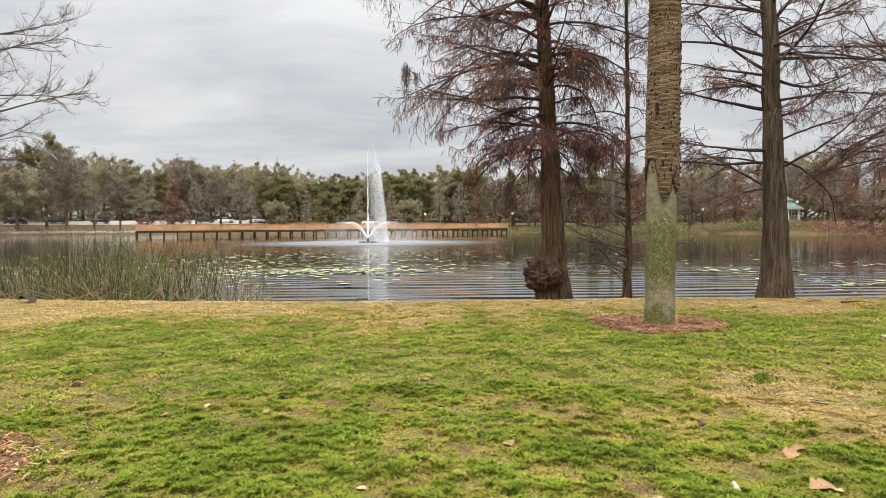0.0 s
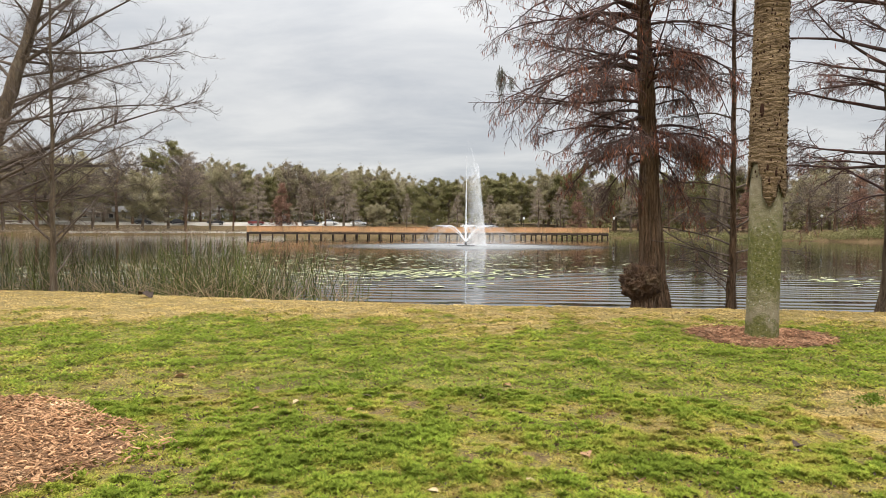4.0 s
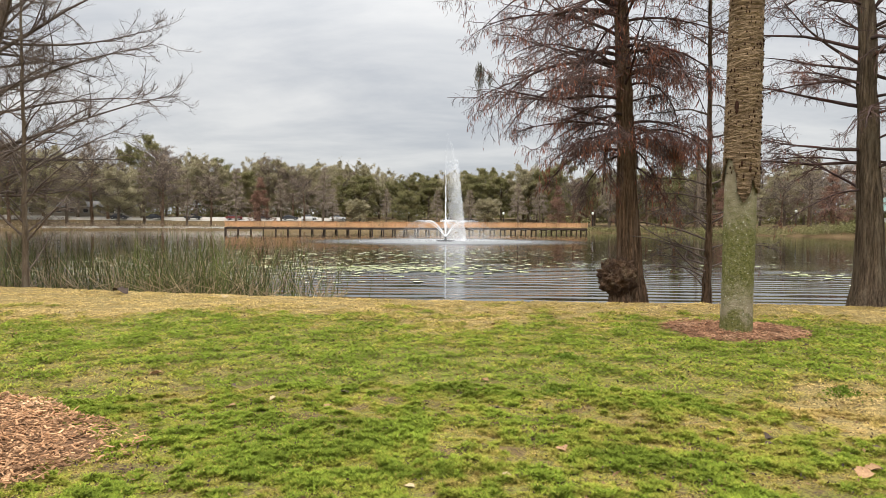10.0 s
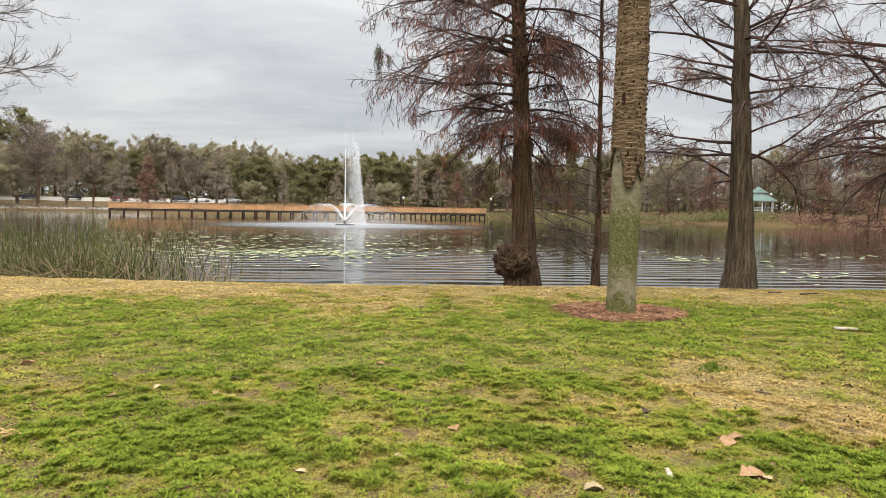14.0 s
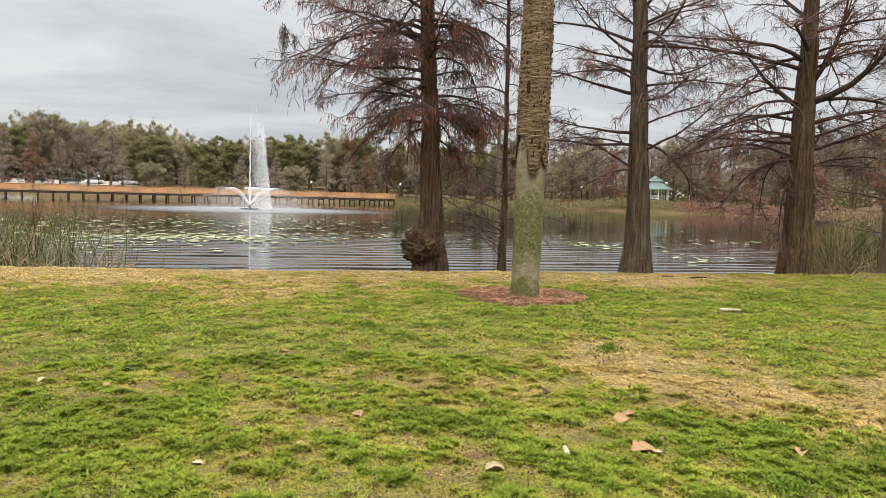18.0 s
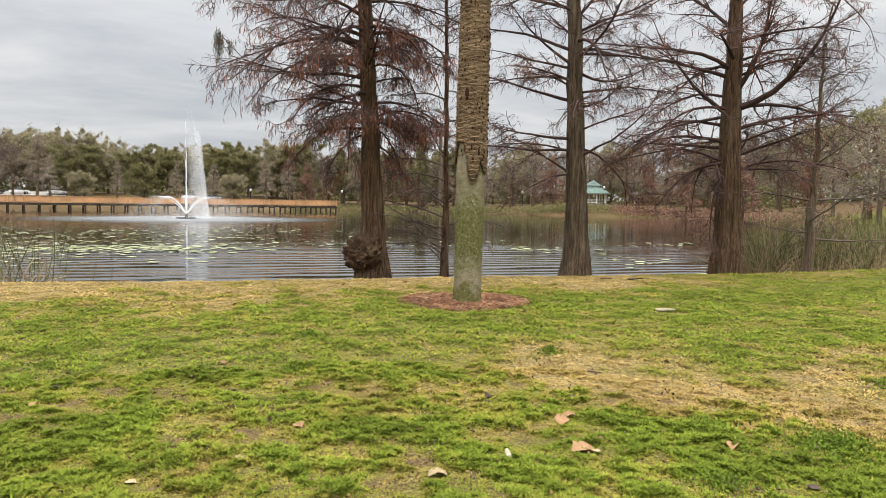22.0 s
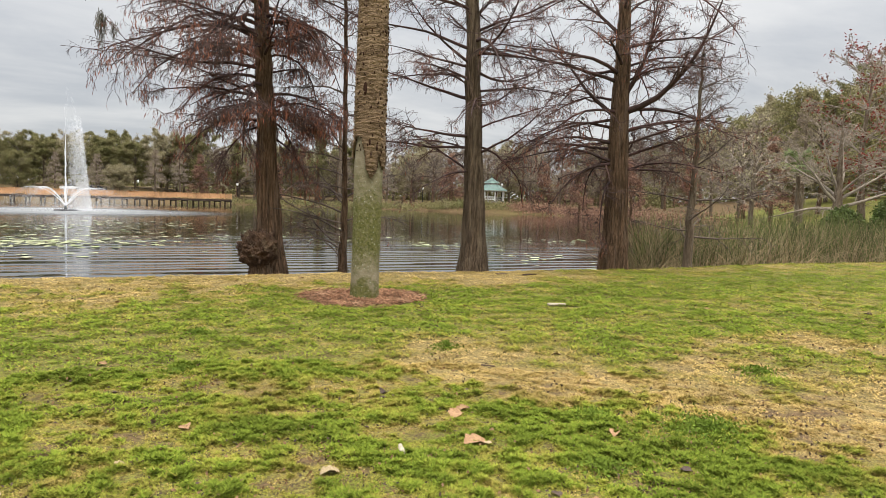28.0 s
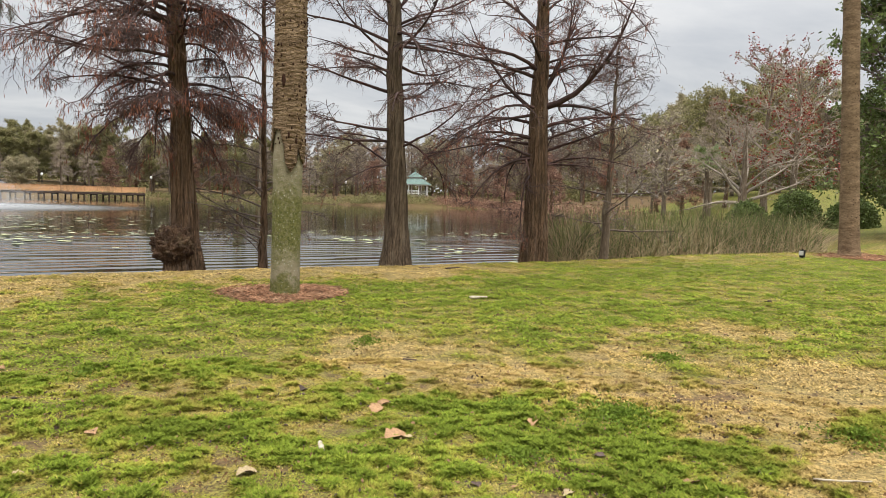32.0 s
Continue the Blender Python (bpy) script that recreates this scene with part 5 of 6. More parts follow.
def plant(kind, x, y, s=1.0, turn=0.0, sz=None, label=""):
    m = Matrix.Translation((x, y, ground_at(x, y))) @ Matrix.Rotation(turn, 4, "Z")
    src = protos[kind]
    if kind in used:
        ob = copy_thing(src, m)
    else:
        used.add(kind)
        ob = src
        ob.matrix_basis = m
    ob.scale = (s, s, sz or s)
    if label:
        tagged(ob, label)
    return ob


def far_shore(bearing, beyond):
    """The place that many metres past the far edge of the lake, at a bearing in degrees."""
    r = np.arange(24.0, 260.0, 0.5)
    x, y = r * math.sin(radians(bearing)), r * math.cos(radians(bearing))
    d = shore_distance(x, y)
    edge = r[np.nonzero(d < 0)[0].max()] if (d < 0).any() else 60.0
    r = edge + beyond
    return r * math.sin(radians(bearing)), r * math.cos(radians(bearing))


def far_woods():
    rng = np.random.default_rng(77)
    # bearings, metres past the shore, kinds, step in degrees, size
    rows = [(-48, -26, 8, ("bare", "bare2", "olive"), 1.7, 1.2), (-48, -24, 24, ("bare2", "olive", "bare2", "oak"), 1.8, 1.32),
            (-26, -13, 6, ("bare2", "bare", "bare2", "bare", "rusty", "bare"), 1.6, 0.9), (-26, -10, 42, ("olive", "bare2", "olive", "bare2", "olive", "oak2"), 1.15, 1.05),
            (-13, 4, 10, ("bare", "small", "bare", "oak2", "bare"), 2.1, 0.72), (-12, 5, 26, ("oak", "oak2", "olive", "oak2"), 1.5, 0.86), (4, 17, 8, ("bare", "rusty", "bare2", "pine"), 1.7, 0.8),
            (3, 18, 24, ("olive", "oak2", "oak", "rusty"), 1.6, 0.95), (-48, -12, 58, ("oak2", "olive", "oak"), 1.7, 1.22), (-12, 18, 58, ("oak", "oak2", "olive"), 1.6, 0.98),
            (16, 40, 9, ("bare2", "rusty", "bare", "bare2"), 1.7, 0.75), (16, 42, 28, ("bare", "bare2", "rusty", "bare", "olive"), 1.5, 0.95), (16, 44, 52, ("olive", "bare2", "bare", "oak2"), 1.9, 0.95),
            (38, 52, 30, ("rusty", "bare", "bare2"), 2.0, 0.75), (38, 72, 68, ("olive", "oak2", "bare2"), 2.6, 0.95), (42, 74, 95, ("oak", "olive", "oak2"), 2.2, 1.2)]
    for a0, a1, beyond, kinds, step, size in rows:
        a, q = a0, 0
        while a < a1:
            x, y = far_shore(a, beyond + rng.uniform(-3.5, 3.5))
            s = size * rng.uniform(0.86, 1.12)
            plant(kinds[q % len(kinds)], x, y, s, rng.uniform(0, 6.28), s * rng.uniform(0.9, 1.12))
            a += step * rng.uniform(0.7, 1.3)
            q += 1


far_woods()


def undergrowth():
    """Dark shrubs that close the foot of the woods."""
    rng = np.random.default_rng(31)
    a = rng.uniform(-50, 75, 700)
    p = np.array([far_shore(v, rng.uniform(48, 70) if v < 42 else rng.uniform(88, 110)) for v in a])
    c = np.repeat(np.stack([p[:, 0], p[:, 1], ground_height(p[:, 0], p[:, 1])], -1), 110, axis=0)
    g = rng.normal(0, 1, (len(c), 3)) * (2.6, 2.6, 3.0)
    g[:, 2] = np.abs(g[:, 2])
    tagged(new("undergrowth", mesh_np("undergrowth", *flakes(rng, c + g, 0.8), M["oak_leaf"])), "dark dense undergrowth behind the far trees", "shrubs", kind="stuff")


undergrowth()


# ---- grass and litter ----

MULCH = [(3.75, 10.75, 1.02, 0.95), (21.5, 11.2, 1.3, 1.2), (-5.0, 4.4, 2.2, 1.72)]


def lawn_bumps(x, y):
    return 0.05 * (fractal(x, y, 1.1, 7) - 0.5) + 0.025 * (fractal(x, y, 5.0, 8) - 0.5)


def grass():
    rng = np.random.default_rng(21)
    for name, r0, r1, n, low, high, wide in (("grass", 2.4, 7.0, 1550000, 0.007, 0.019, 0.0033), ("far_grass", 7.0, 30.0, 900000, 0.010, 0.026, 0.0066)):
        ang = rng.uniform(radians(-48), radians(70), n)
        r = np.sqrt(rng.uniform(r0 * r0, r1 * r1, n)) if name == "grass" else r0 * (r1 / r0) ** rng.uniform(0, 1, n) ** 0.8
        x, y = r * np.sin(ang), r * np.cos(ang)
        keep = (y > 1.0) & (shore_distance(x, y) > 0.5)
        mound = clumps(x, y)
        soil = lawn_soil(x, y)
        keep &= rng.random(n) > soil * 0.88
        tuft = fractal(x, y, 19.0, 97, 2)
        keep &= rng.random(n) < 0.72 + 0.28 * smooth(0.05, 0.45, mound)
        keep &= rng.random(n) < 0.42 + 0.58 * smooth(0.36, 0.50, tuft)
        for mx, my, ra, rb in MULCH:
            e = np.hypot((x - mx) / ra, (y - my) / rb) + 0.25 * (fractal(x, y, 2.5, 61) - 0.5)
            keep &= rng.random(n) < smooth(0.92, 1.08, e)
        x, y, r, mound, tuft = x[keep], y[keep], r[keep], mound[keep], tuft[keep]
        m = len(x)
        tone = np.clip(lawn_tone(x, y) + rng.normal(0, 0.04, m), 0, 1)
        dry = rng.random(m) < 0.02 + 0.22 * (1 - mound)
        tone = np.where(dry, np.clip(tone + rng.uniform(0.25, 0.5, m), 0, 1), tone)
        z = ground_height(x, y) + lawn_bumps(x, y) - 0.003
        hgt = rng.uniform(low, high, m) * (0.55 + 0.75 * mound) * (1 - 0.35 * smooth(0.5, 0.8, tone))
        z += rng.uniform(0.45, 1, m) * mound * (0.014 + 0.026 * smooth(0.40, 0.62, tuft)) * (1 - 0.5 * smooth(0.5, 0.8, tone))
        dirn = rng.uniform(0, 6.28, m)
        lean = rng.uniform(0.6, 2.8, m) if name == "grass" else rng.uniform(1.2, 3.6, m)
        w = wide * rng.uniform(0.7, 1.5, m) * np.clip(r / r0, 1, 1.8)
        ox, oy = np.cos(dirn), np.sin(dirn)
        base = np.stack([x, y, z], -1)
        side = np.stack([-oy, ox, 0 * ox], -1) * w[:, None]
        tip = base + np.stack([ox * lean * hgt, oy * lean * hgt, hgt], -1)
        verts = np.stack([base - side, base + side, tip], 1).reshape(-1, 3)
        tagged(new("grass", mesh_np(name, verts, np.arange(3 * m).reshape(-1, 3), M["blade"], False, {"tone": np.repeat(tone, 3)})),
               "short patchy green and straw-coloured grass", "grass", kind="stuff")


grass()


# ---- single trees and things beyond the reeds ----
def own_tree(x, y, **kw):
    ob = far_tree(**kw)
    ob.matrix_basis = Matrix.Translation((x, y, ground_at(x, y) - 0.1))
    ob["group"] = "trees beyond the reeds"
    return ob


own_tree(76.1, 57.2, name="oak_tree", label="wide dark green oak on a grassy rise", seed=201, height=11.5, spread=9.5, crown0=0.30, leaf="oak_leaf", leaf_size=0.30, leaves=26000, bark="bark", limbs=34)
own_tree(34.8, 16.3, name="evergreen_tree", label="dense glossy green broadleaf tree beyond the reeds", seed=202, height=12.5, spread=4.4, crown0=0.10, leaf="ever_leaf", leaf_size=0.19, leaves=38000, limbs=46, twigs=(8, 6))
own_tree(39.0, 16.5, name="evergreen_tree", label="dense dark green broadleaf tree beyond the reeds", seed=203, height=14.0, spread=5.5, crown0=0.08, leaf="ever_leaf", leaf_size=0.22, leaves=34000, limbs=46, twigs=(8, 6))
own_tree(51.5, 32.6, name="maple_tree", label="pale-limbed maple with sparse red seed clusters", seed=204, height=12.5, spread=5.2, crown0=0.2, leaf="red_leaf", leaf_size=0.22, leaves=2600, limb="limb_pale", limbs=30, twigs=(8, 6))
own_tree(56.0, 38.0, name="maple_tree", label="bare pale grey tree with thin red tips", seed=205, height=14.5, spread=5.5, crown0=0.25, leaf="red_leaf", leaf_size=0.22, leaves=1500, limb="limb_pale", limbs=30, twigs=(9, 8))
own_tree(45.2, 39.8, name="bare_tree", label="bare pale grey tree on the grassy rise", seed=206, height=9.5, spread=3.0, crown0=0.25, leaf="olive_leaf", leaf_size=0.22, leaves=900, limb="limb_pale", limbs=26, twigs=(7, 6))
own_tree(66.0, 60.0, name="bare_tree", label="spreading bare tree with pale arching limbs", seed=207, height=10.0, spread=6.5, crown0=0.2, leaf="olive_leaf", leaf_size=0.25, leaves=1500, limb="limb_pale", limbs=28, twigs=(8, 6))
own_tree(60.0, 72.0, name="cypress_tree", label="rusty brown cypress on the grassy far bank", seed=208, height=9.5, spread=3.6, crown0=0.1, leaf="rust_far", leaf_size=0.2, leaves=6000, bark="bark", limb="limb", limbs=36, cone=True)
own_tree(63.5, 88.0, name="cypress_tree", label="rusty brown cypress by the gazebo", seed=209, height=8.5, spread=4.2, crown0=0.05, leaf="rust_far", leaf_size=0.2, leaves=8000, bark="bark", limb="limb", limbs=36, cone=True)


SPRAWL_LIMBS = [  # height, bearing, length, rise, bend, radius
    (1.5, -45, 5.2, 18, 0.1, 0.16),
    (1.7, 150, 6.5, 16, 0.2, 0.16),
    (2.0, -60, 6.0, 34, 0.1, 0.14),
    (2.2, 120, 6.0, 40, 0.1, 0.14),
    (2.4, -10, 6.0, 48, 0.1, 0.13),
    (2.6, 170, 6.0, 55, 0.0, 0.12),
    (2.9, -45, 5.0, 66, 0.0, 0.11),
    (3.0, 100, 5.5, 64, 0.0, 0.11),
]
sprawl_at = (47.0, 33.8, ground_at(47.0, 33.8) - 0.1)
cypress("bare_tree", "sprawling bare tree with thick pale grey arching limbs", sprawl_at,
        [(0, 0, -0.2), (0.05, 0, 0.5), (0.1, 0.0, 1.6), (0.15, 0, 3.2), (0.1, 0, 6.0), (0.1, 0, 8.5)],
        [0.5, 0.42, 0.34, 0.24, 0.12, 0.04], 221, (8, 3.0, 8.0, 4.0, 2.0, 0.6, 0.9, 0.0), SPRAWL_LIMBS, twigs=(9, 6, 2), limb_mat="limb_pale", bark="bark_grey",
        ribs=0, flare=0.05, group="trees beyond the reeds", droopy=-0.1, crook=0.34, fine=0.008)


def hedge(x, y, wide, deep, high, seed):
    rng = np.random.default_rng(seed)
    n = 9000
    u = rng.normal(0, 1, (n, 3))
    u /= np.linalg.norm(u, axis=1, keepdims=True)
    lump = 0.8 + 0.35 * value_noise(u[:, 0] * 3 + 5, u[:, 2] * 3 + u[:, 1] * 2 + 5, seed)
    c = u * lump[:, None] * rng.uniform(0.8, 1.0, n)[:, None] * (wide, deep, high)
    c[:, 2] = np.abs(c[:, 2])
    root = empty("bush", pose(x, y, ground_at(x, y)), "clipped dense dark green bush beyond the reeds", "bush", "bushes beyond the reeds")
    tagged(hang("foliage", mesh_np("foliage", *flakes(rng, c, 0.16), M["ever_leaf"]), root), kind="stuff")
    stems = [[(0, 0, -0.1), (0.3 * math.cos(q), 0.3 * math.sin(q), high * 0.4), (0.7 * math.cos(q) * wide, 0.7 * math.sin(q) * deep, high * 0.7)] for q in range(7)]
    tagged(hang("stems", mesh_np("stems", *tubes(stems, 0.05, 0.02, 5), M["limb_grey"]), root), kind="stuff")


hedge(40.0, 28.2, 1.6, 1.3, 1.9, 301)
hedge(42.0, 26.2, 1.9, 1.4, 2.5, 302)
hedge(43.6, 23.6, 1.7, 1.4, 1.9, 303)


def fan_palm(x, y):
    rng = np.random.default_rng(44)
    z = ground_at(x, y)
    root = empty("palm_tree", pose(x, y, z), "fan palm with a slim grey trunk on the rise", "palm tree")
    pts = [(0, 0, -0.2), (0.03, 0, 2.5), (-0.05, 0, 5.6)]
    p, r = resample(pts, [0.24, 0.19, 0.17], 16)
    hang("trunk", trunk_mesh("trunk", p, r, M["bark_grey"], sides=12, wobble=0.02, rng=rng), root)
    for q in range(26):
        az, el = q * 2.4, rng.uniform(-0.6, 1.2)
        d = np.array([math.cos(az) * math.cos(el), math.sin(az) * math.cos(el), math.sin(el)])
        tip = np.array([-0.05, 0, 5.6]) + d * 1.1
        verts, quads = tubes([[(-0.05, 0, 5.55), tuple((np.array([-0.05, 0, 5.6]) + tip) / 2 + [0, 0, 0.05]), tuple(tip)]], 0.025, 0.015, 4)
        side = np.cross(d, [0, 0, 1.0])
        side /= np.linalg.norm(side)
        up = np.cross(side, d)
        blades = []
        for s in np.linspace(-1.25, 1.25, 13):
            e = d * math.cos(s) + side * math.sin(s)
            end = tip + e * 0.95 - [0, 0, 0.25 * abs(s) + 0.1]
            w = np.cross(e, up) * 0.035
            blades.append([tip, tip + e * 0.45 + w, end, tip + e * 0.45 - w])
        b = np.array(blades).reshape(-1, 3)
        v, f = join((verts, quads), (b, np.arange(len(b)).reshape(-1, 4)))
        hang("frond", mesh_np("frond", v, f, M["ever_leaf"]), root)


fan_palm(55.1, 43.5)


def snag(x, y, z, high):
    rng = np.random.default_rng(17)
    root = empty("dead_trunk", pose(x, y, ground_at(x, y)), "broken grey dead trunk standing among the woods", "dead tree")
    p, r = resample([(0, 0, -0.2), (0.1, 0, high * 0.5), (0, 0.1, high)], [0.42, 0.36, 0.28], 14)
    hang("trunk", trunk_mesh("trunk", p, r, M["bark_grey"], sides=10, wobble=0.06, rng=rng), root)


snag(*far_shore(16.2, 5), 0, 17.5)


# ---- parking, cars, lamps and buildings across the lake ----
def ribbon(name, label, a0, a1, near, deep, mat, up):
    a = np.linspace(a0, a1, 40)
    rows = np.array([[far_shore(v, near + deep * s) for v in a] for s in np.linspace(0, 1, 5)])
    x, y = rows[..., 0].ravel(), rows[..., 1].ravel()
    i = (np.arange(4)[:, None] * 40 + np.arange(39)[None]).ravel()
    tagged(new(name, mesh_np(name, np.stack([x, y, ground_height(x, y) + up], -1), np.stack([i, i + 1, i + 41, i + 40], -1), mat, True)), label, "road", kind="structure")


ribbon("road", "pale worn parking lane behind the far shore", -40, -12, 19, 12, M["concrete"], 0.12)
ribbon("path", "pale concrete path along the far shore", -34, -18.5, 2.2, 2.0, M["concrete"], 0.07)


def car(kind):
    """A parked car about 4.5 m long, nose along +x."""
    name, label, paint = {"dark": ("car", "dark grey parked saloon car", (0.03, 0.032, 0.038)), "white": ("car", "white parked saloon car", (0.7, 0.7, 0.69)),
                          "red": ("car", "dark red parked car", (0.16, 0.025, 0.022)), "truck": ("pickup_truck", "black parked pickup truck", (0.025, 0.025, 0.028))}[kind]
    root = empty(name, Matrix.Identity(4), label, "car", "parked cars")
    mat = surface(kind + "_car_paint", paint, tuple(0.85 * v for v in paint), 0.6, 9, rough=0.3, bump=0, spec=0.6)
    wide = 0.88
    high = 0.14 if kind == "truck" else 0.0
    side = [(-2.25, 0.45), (-2.2, 0.95), (-1.3, 1.0), (0.9, 1.0), (2.1, 0.85), (2.28, 0.6), (2.25, 0.35), (-2.2, 0.35)]
    cabin = [(-1.75, 0.98), (-1.15, 1.42), (0.25, 1.44), (1.0, 0.98)] if kind != "truck" else [(-0.55, 0.98), (-0.35, 1.55), (0.6, 1.55), (1.15, 0.98)]

    def prism(outline, half, tuck):
        bm = bmesh.new()
        top = max(z for _, z in outline)
        a = [bm.verts.new((x, -half + (tuck if z > top - 0.1 else 0), z + high)) for x, z in outline]
        b = [bm.verts.new((x, half - (tuck if z > top - 0.1 else 0), z + high)) for x, z in outline]
        n = len(a)
        bm.faces.new(a), bm.faces.new(b[::-1])
        for i in range(n):
            bm.faces.new((a[i], b[i], b[(i + 1) % n], a[(i + 1) % n]))
        bmesh.ops.recalc_face_normals(bm, faces=bm.faces[:])
        bmesh.ops.bevel(bm, geom=bm.edges[:], offset=0.05, segments=2, affect="EDGES")
        return bm

    part("body", prism(side, wide, 0.05), mat, root)
    part("window", prism(cabin, wide - 0.06, 0.16), M["dark_glass"], root)
    roof = [(cabin[1][0] - 0.03, cabin[1][1] - 0.03), (cabin[1][0] + 0.05, cabin[1][1] + 0.04), (cabin[2][0] - 0.05, cabin[2][1] + 0.04), (cabin[2][0] + 0.03, cabin[2][1] - 0.03)]
    part("roof", prism(roof, wide - 0.2, 0.04), mat, root)
    for x in (-1.4, 1.4):
        for y in (-0.8, 0.8):
            bm = bmesh.new()
            bmesh.ops.create_cone(bm, cap_ends=True, segments=18, radius1=0.33, radius2=0.33, depth=0.2, matrix=Matrix.Translation((x, y, 0.33)) @ Matrix.Rotation(math.pi / 2, 4, "X"))
            wheel = part("wheel", bm, M["tyre"], root)
            bm = bmesh.new()
            bmesh.ops.create_cone(bm, cap_ends=True, segments=14, radius1=0.19, radius2=0.19, depth=0.225, matrix=Matrix.Translation((x, y, 0.33)) @ Matrix.Rotation(math.pi / 2, 4, "X"))
            part("rim", bm, M["chrome"], wheel)
    for y in (-0.6, 0.6):
        bm = bmesh.new()
        box(bm, (2.18, y - 0.2, 0.62 + high), (2.29, y + 0.2, 0.74 + high))
        part("headlight", bm, M["glass"], root)
    return root


car_protos = {k: car(k) for k in ("dark", "white", "red", "truck")}
parked = set()
for bearing, kind, turn in ((-23.8, "truck", 10), (-18.6, "dark", 15), (-16.4, "dark", 12), (-14.9, "white", 20), (-26.5, "dark", 5), (-12.6, "white", 14), (-11.0, "dark", 10), (-20.7, "red", 8), (-29.0, "dark", 5), (-3.5, "white", 8), (-1.8, "dark", 8)):
    x, y = far_shore(bearing, 21 if bearing < -11.5 else 17)
    m = pose(x, y, ground_at(x, y) + 0.12, rz=turn)
    if kind in parked:
        copy_thing(car_protos[kind], m)
    else:
        parked.add(kind)
        car_protos[kind].matrix_basis = m


def lamp_post():
    root = empty("street_lamp", Matrix.Identity(4), "black park lamp post with a white globe", "street lamp", "park lamps")
    bm = bmesh.new()
    bmesh.ops.create_cone(bm, cap_ends=True, segments=10, radius1=0.09, radius2=0.06, depth=3.4, matrix=Matrix.Translation((0, 0, 1.7)))
    part("pole", bm, M["black"], root)
    bm = bmesh.new()
    bmesh.ops.create_cone(bm, cap_ends=True, segments=12, radius1=0.2, radius2=0.11, depth=0.5, matrix=Matrix.Translation((0, 0, 0.2)))
    part("base", bm, M["black"], root)
    bm = bmesh.new()
    bmesh.ops.create_uvsphere(bm, u_segments=14, v_segments=10, radius=0.26, matrix=Matrix.Translation((0, 0, 3.62)) @ Matrix.Diagonal((1, 1, 1.35, 1)))
    part("globe", bm, M["white"], root, "white globe", True)
    bm = bmesh.new()
    bmesh.ops.create_cone(bm, cap_ends=True, segments=12, radius1=0.17, radius2=0.03, depth=0.2, matrix=Matrix.Translation((0, 0, 4.04)))
    part("cap", bm, M["black"], root)
    return root


lamp0 = lamp_post()
for i, (bearing, beyond) in enumerate(((-14.6, 5), (-6.8, 5), (1.0, 5), (8.2, 5), (23.0, 8), (29.5, 12))):
    x, y = far_shore(bearing, beyond)
    m = pose(x, y, ground_at(x, y))
    if i:
        copy_thing(lamp0, m)
    else:
        lamp0.matrix_basis = m


def house(bearing, beyond, wide, deep, high, turn, label):
    x, y = far_shore(bearing, beyond)
    root = empty("house", pose(x, y, ground_at(x, y), rz=turn), label, "house", "houses behind the trees")
    bm = bmesh.new()
    box(bm, (-wide / 2, -deep / 2, -1.0), (wide / 2, deep / 2, high))
    part("wall", bm, M["wall"], root)
    bm = bmesh.new()
    v = [bm.verts.new(p) for p in ((-wide / 2 - 0.5, -deep / 2 - 0.5, high), (wide / 2 + 0.5, -deep / 2 - 0.5, high), (wide / 2 + 0.5, deep / 2 + 0.5, high), (-wide / 2 - 0.5, deep / 2 + 0.5, high),
                                   (-wide / 2 + 1.5, 0, high + 1.8), (wide / 2 - 1.5, 0, high + 1.8))]
    for f in ((0, 1, 5, 4), (1, 2, 5), (2, 3, 4, 5), (3, 0, 4), (3, 2, 1, 0)):
        bm.faces.new([v[i] for i in f])
    part("roof", bm, M["roof"], root)
    for i in range(int(wide / 3.2)):
        cx = -wide / 2 + 1.7 + i * 3.2
        bm = bmesh.new()
        box(bm, (cx - 0.65, -deep / 2 - 0.05, 0.9), (cx + 0.65, -deep / 2 + 0.02, 2.2))
        w = part("window", bm, M["white"], root)
        bm = bmesh.new()
        box(bm, (cx - 0.55, -deep / 2 - 0.062, 1.0), (cx + 0.55, -deep / 2 - 0.04, 2.1))
        part("pane", bm, M["dark_glass"], w)


house(-31.5, 34, 26, 9, 2.5, 25, "long pale low building behind the parking lane")
house(25.4, 60, 8, 7, 2.6, -25, "low white house behind bare trees")
house(54.5, 104, 10, 8, 2.4, -55, "low white house on the rise behind oaks")


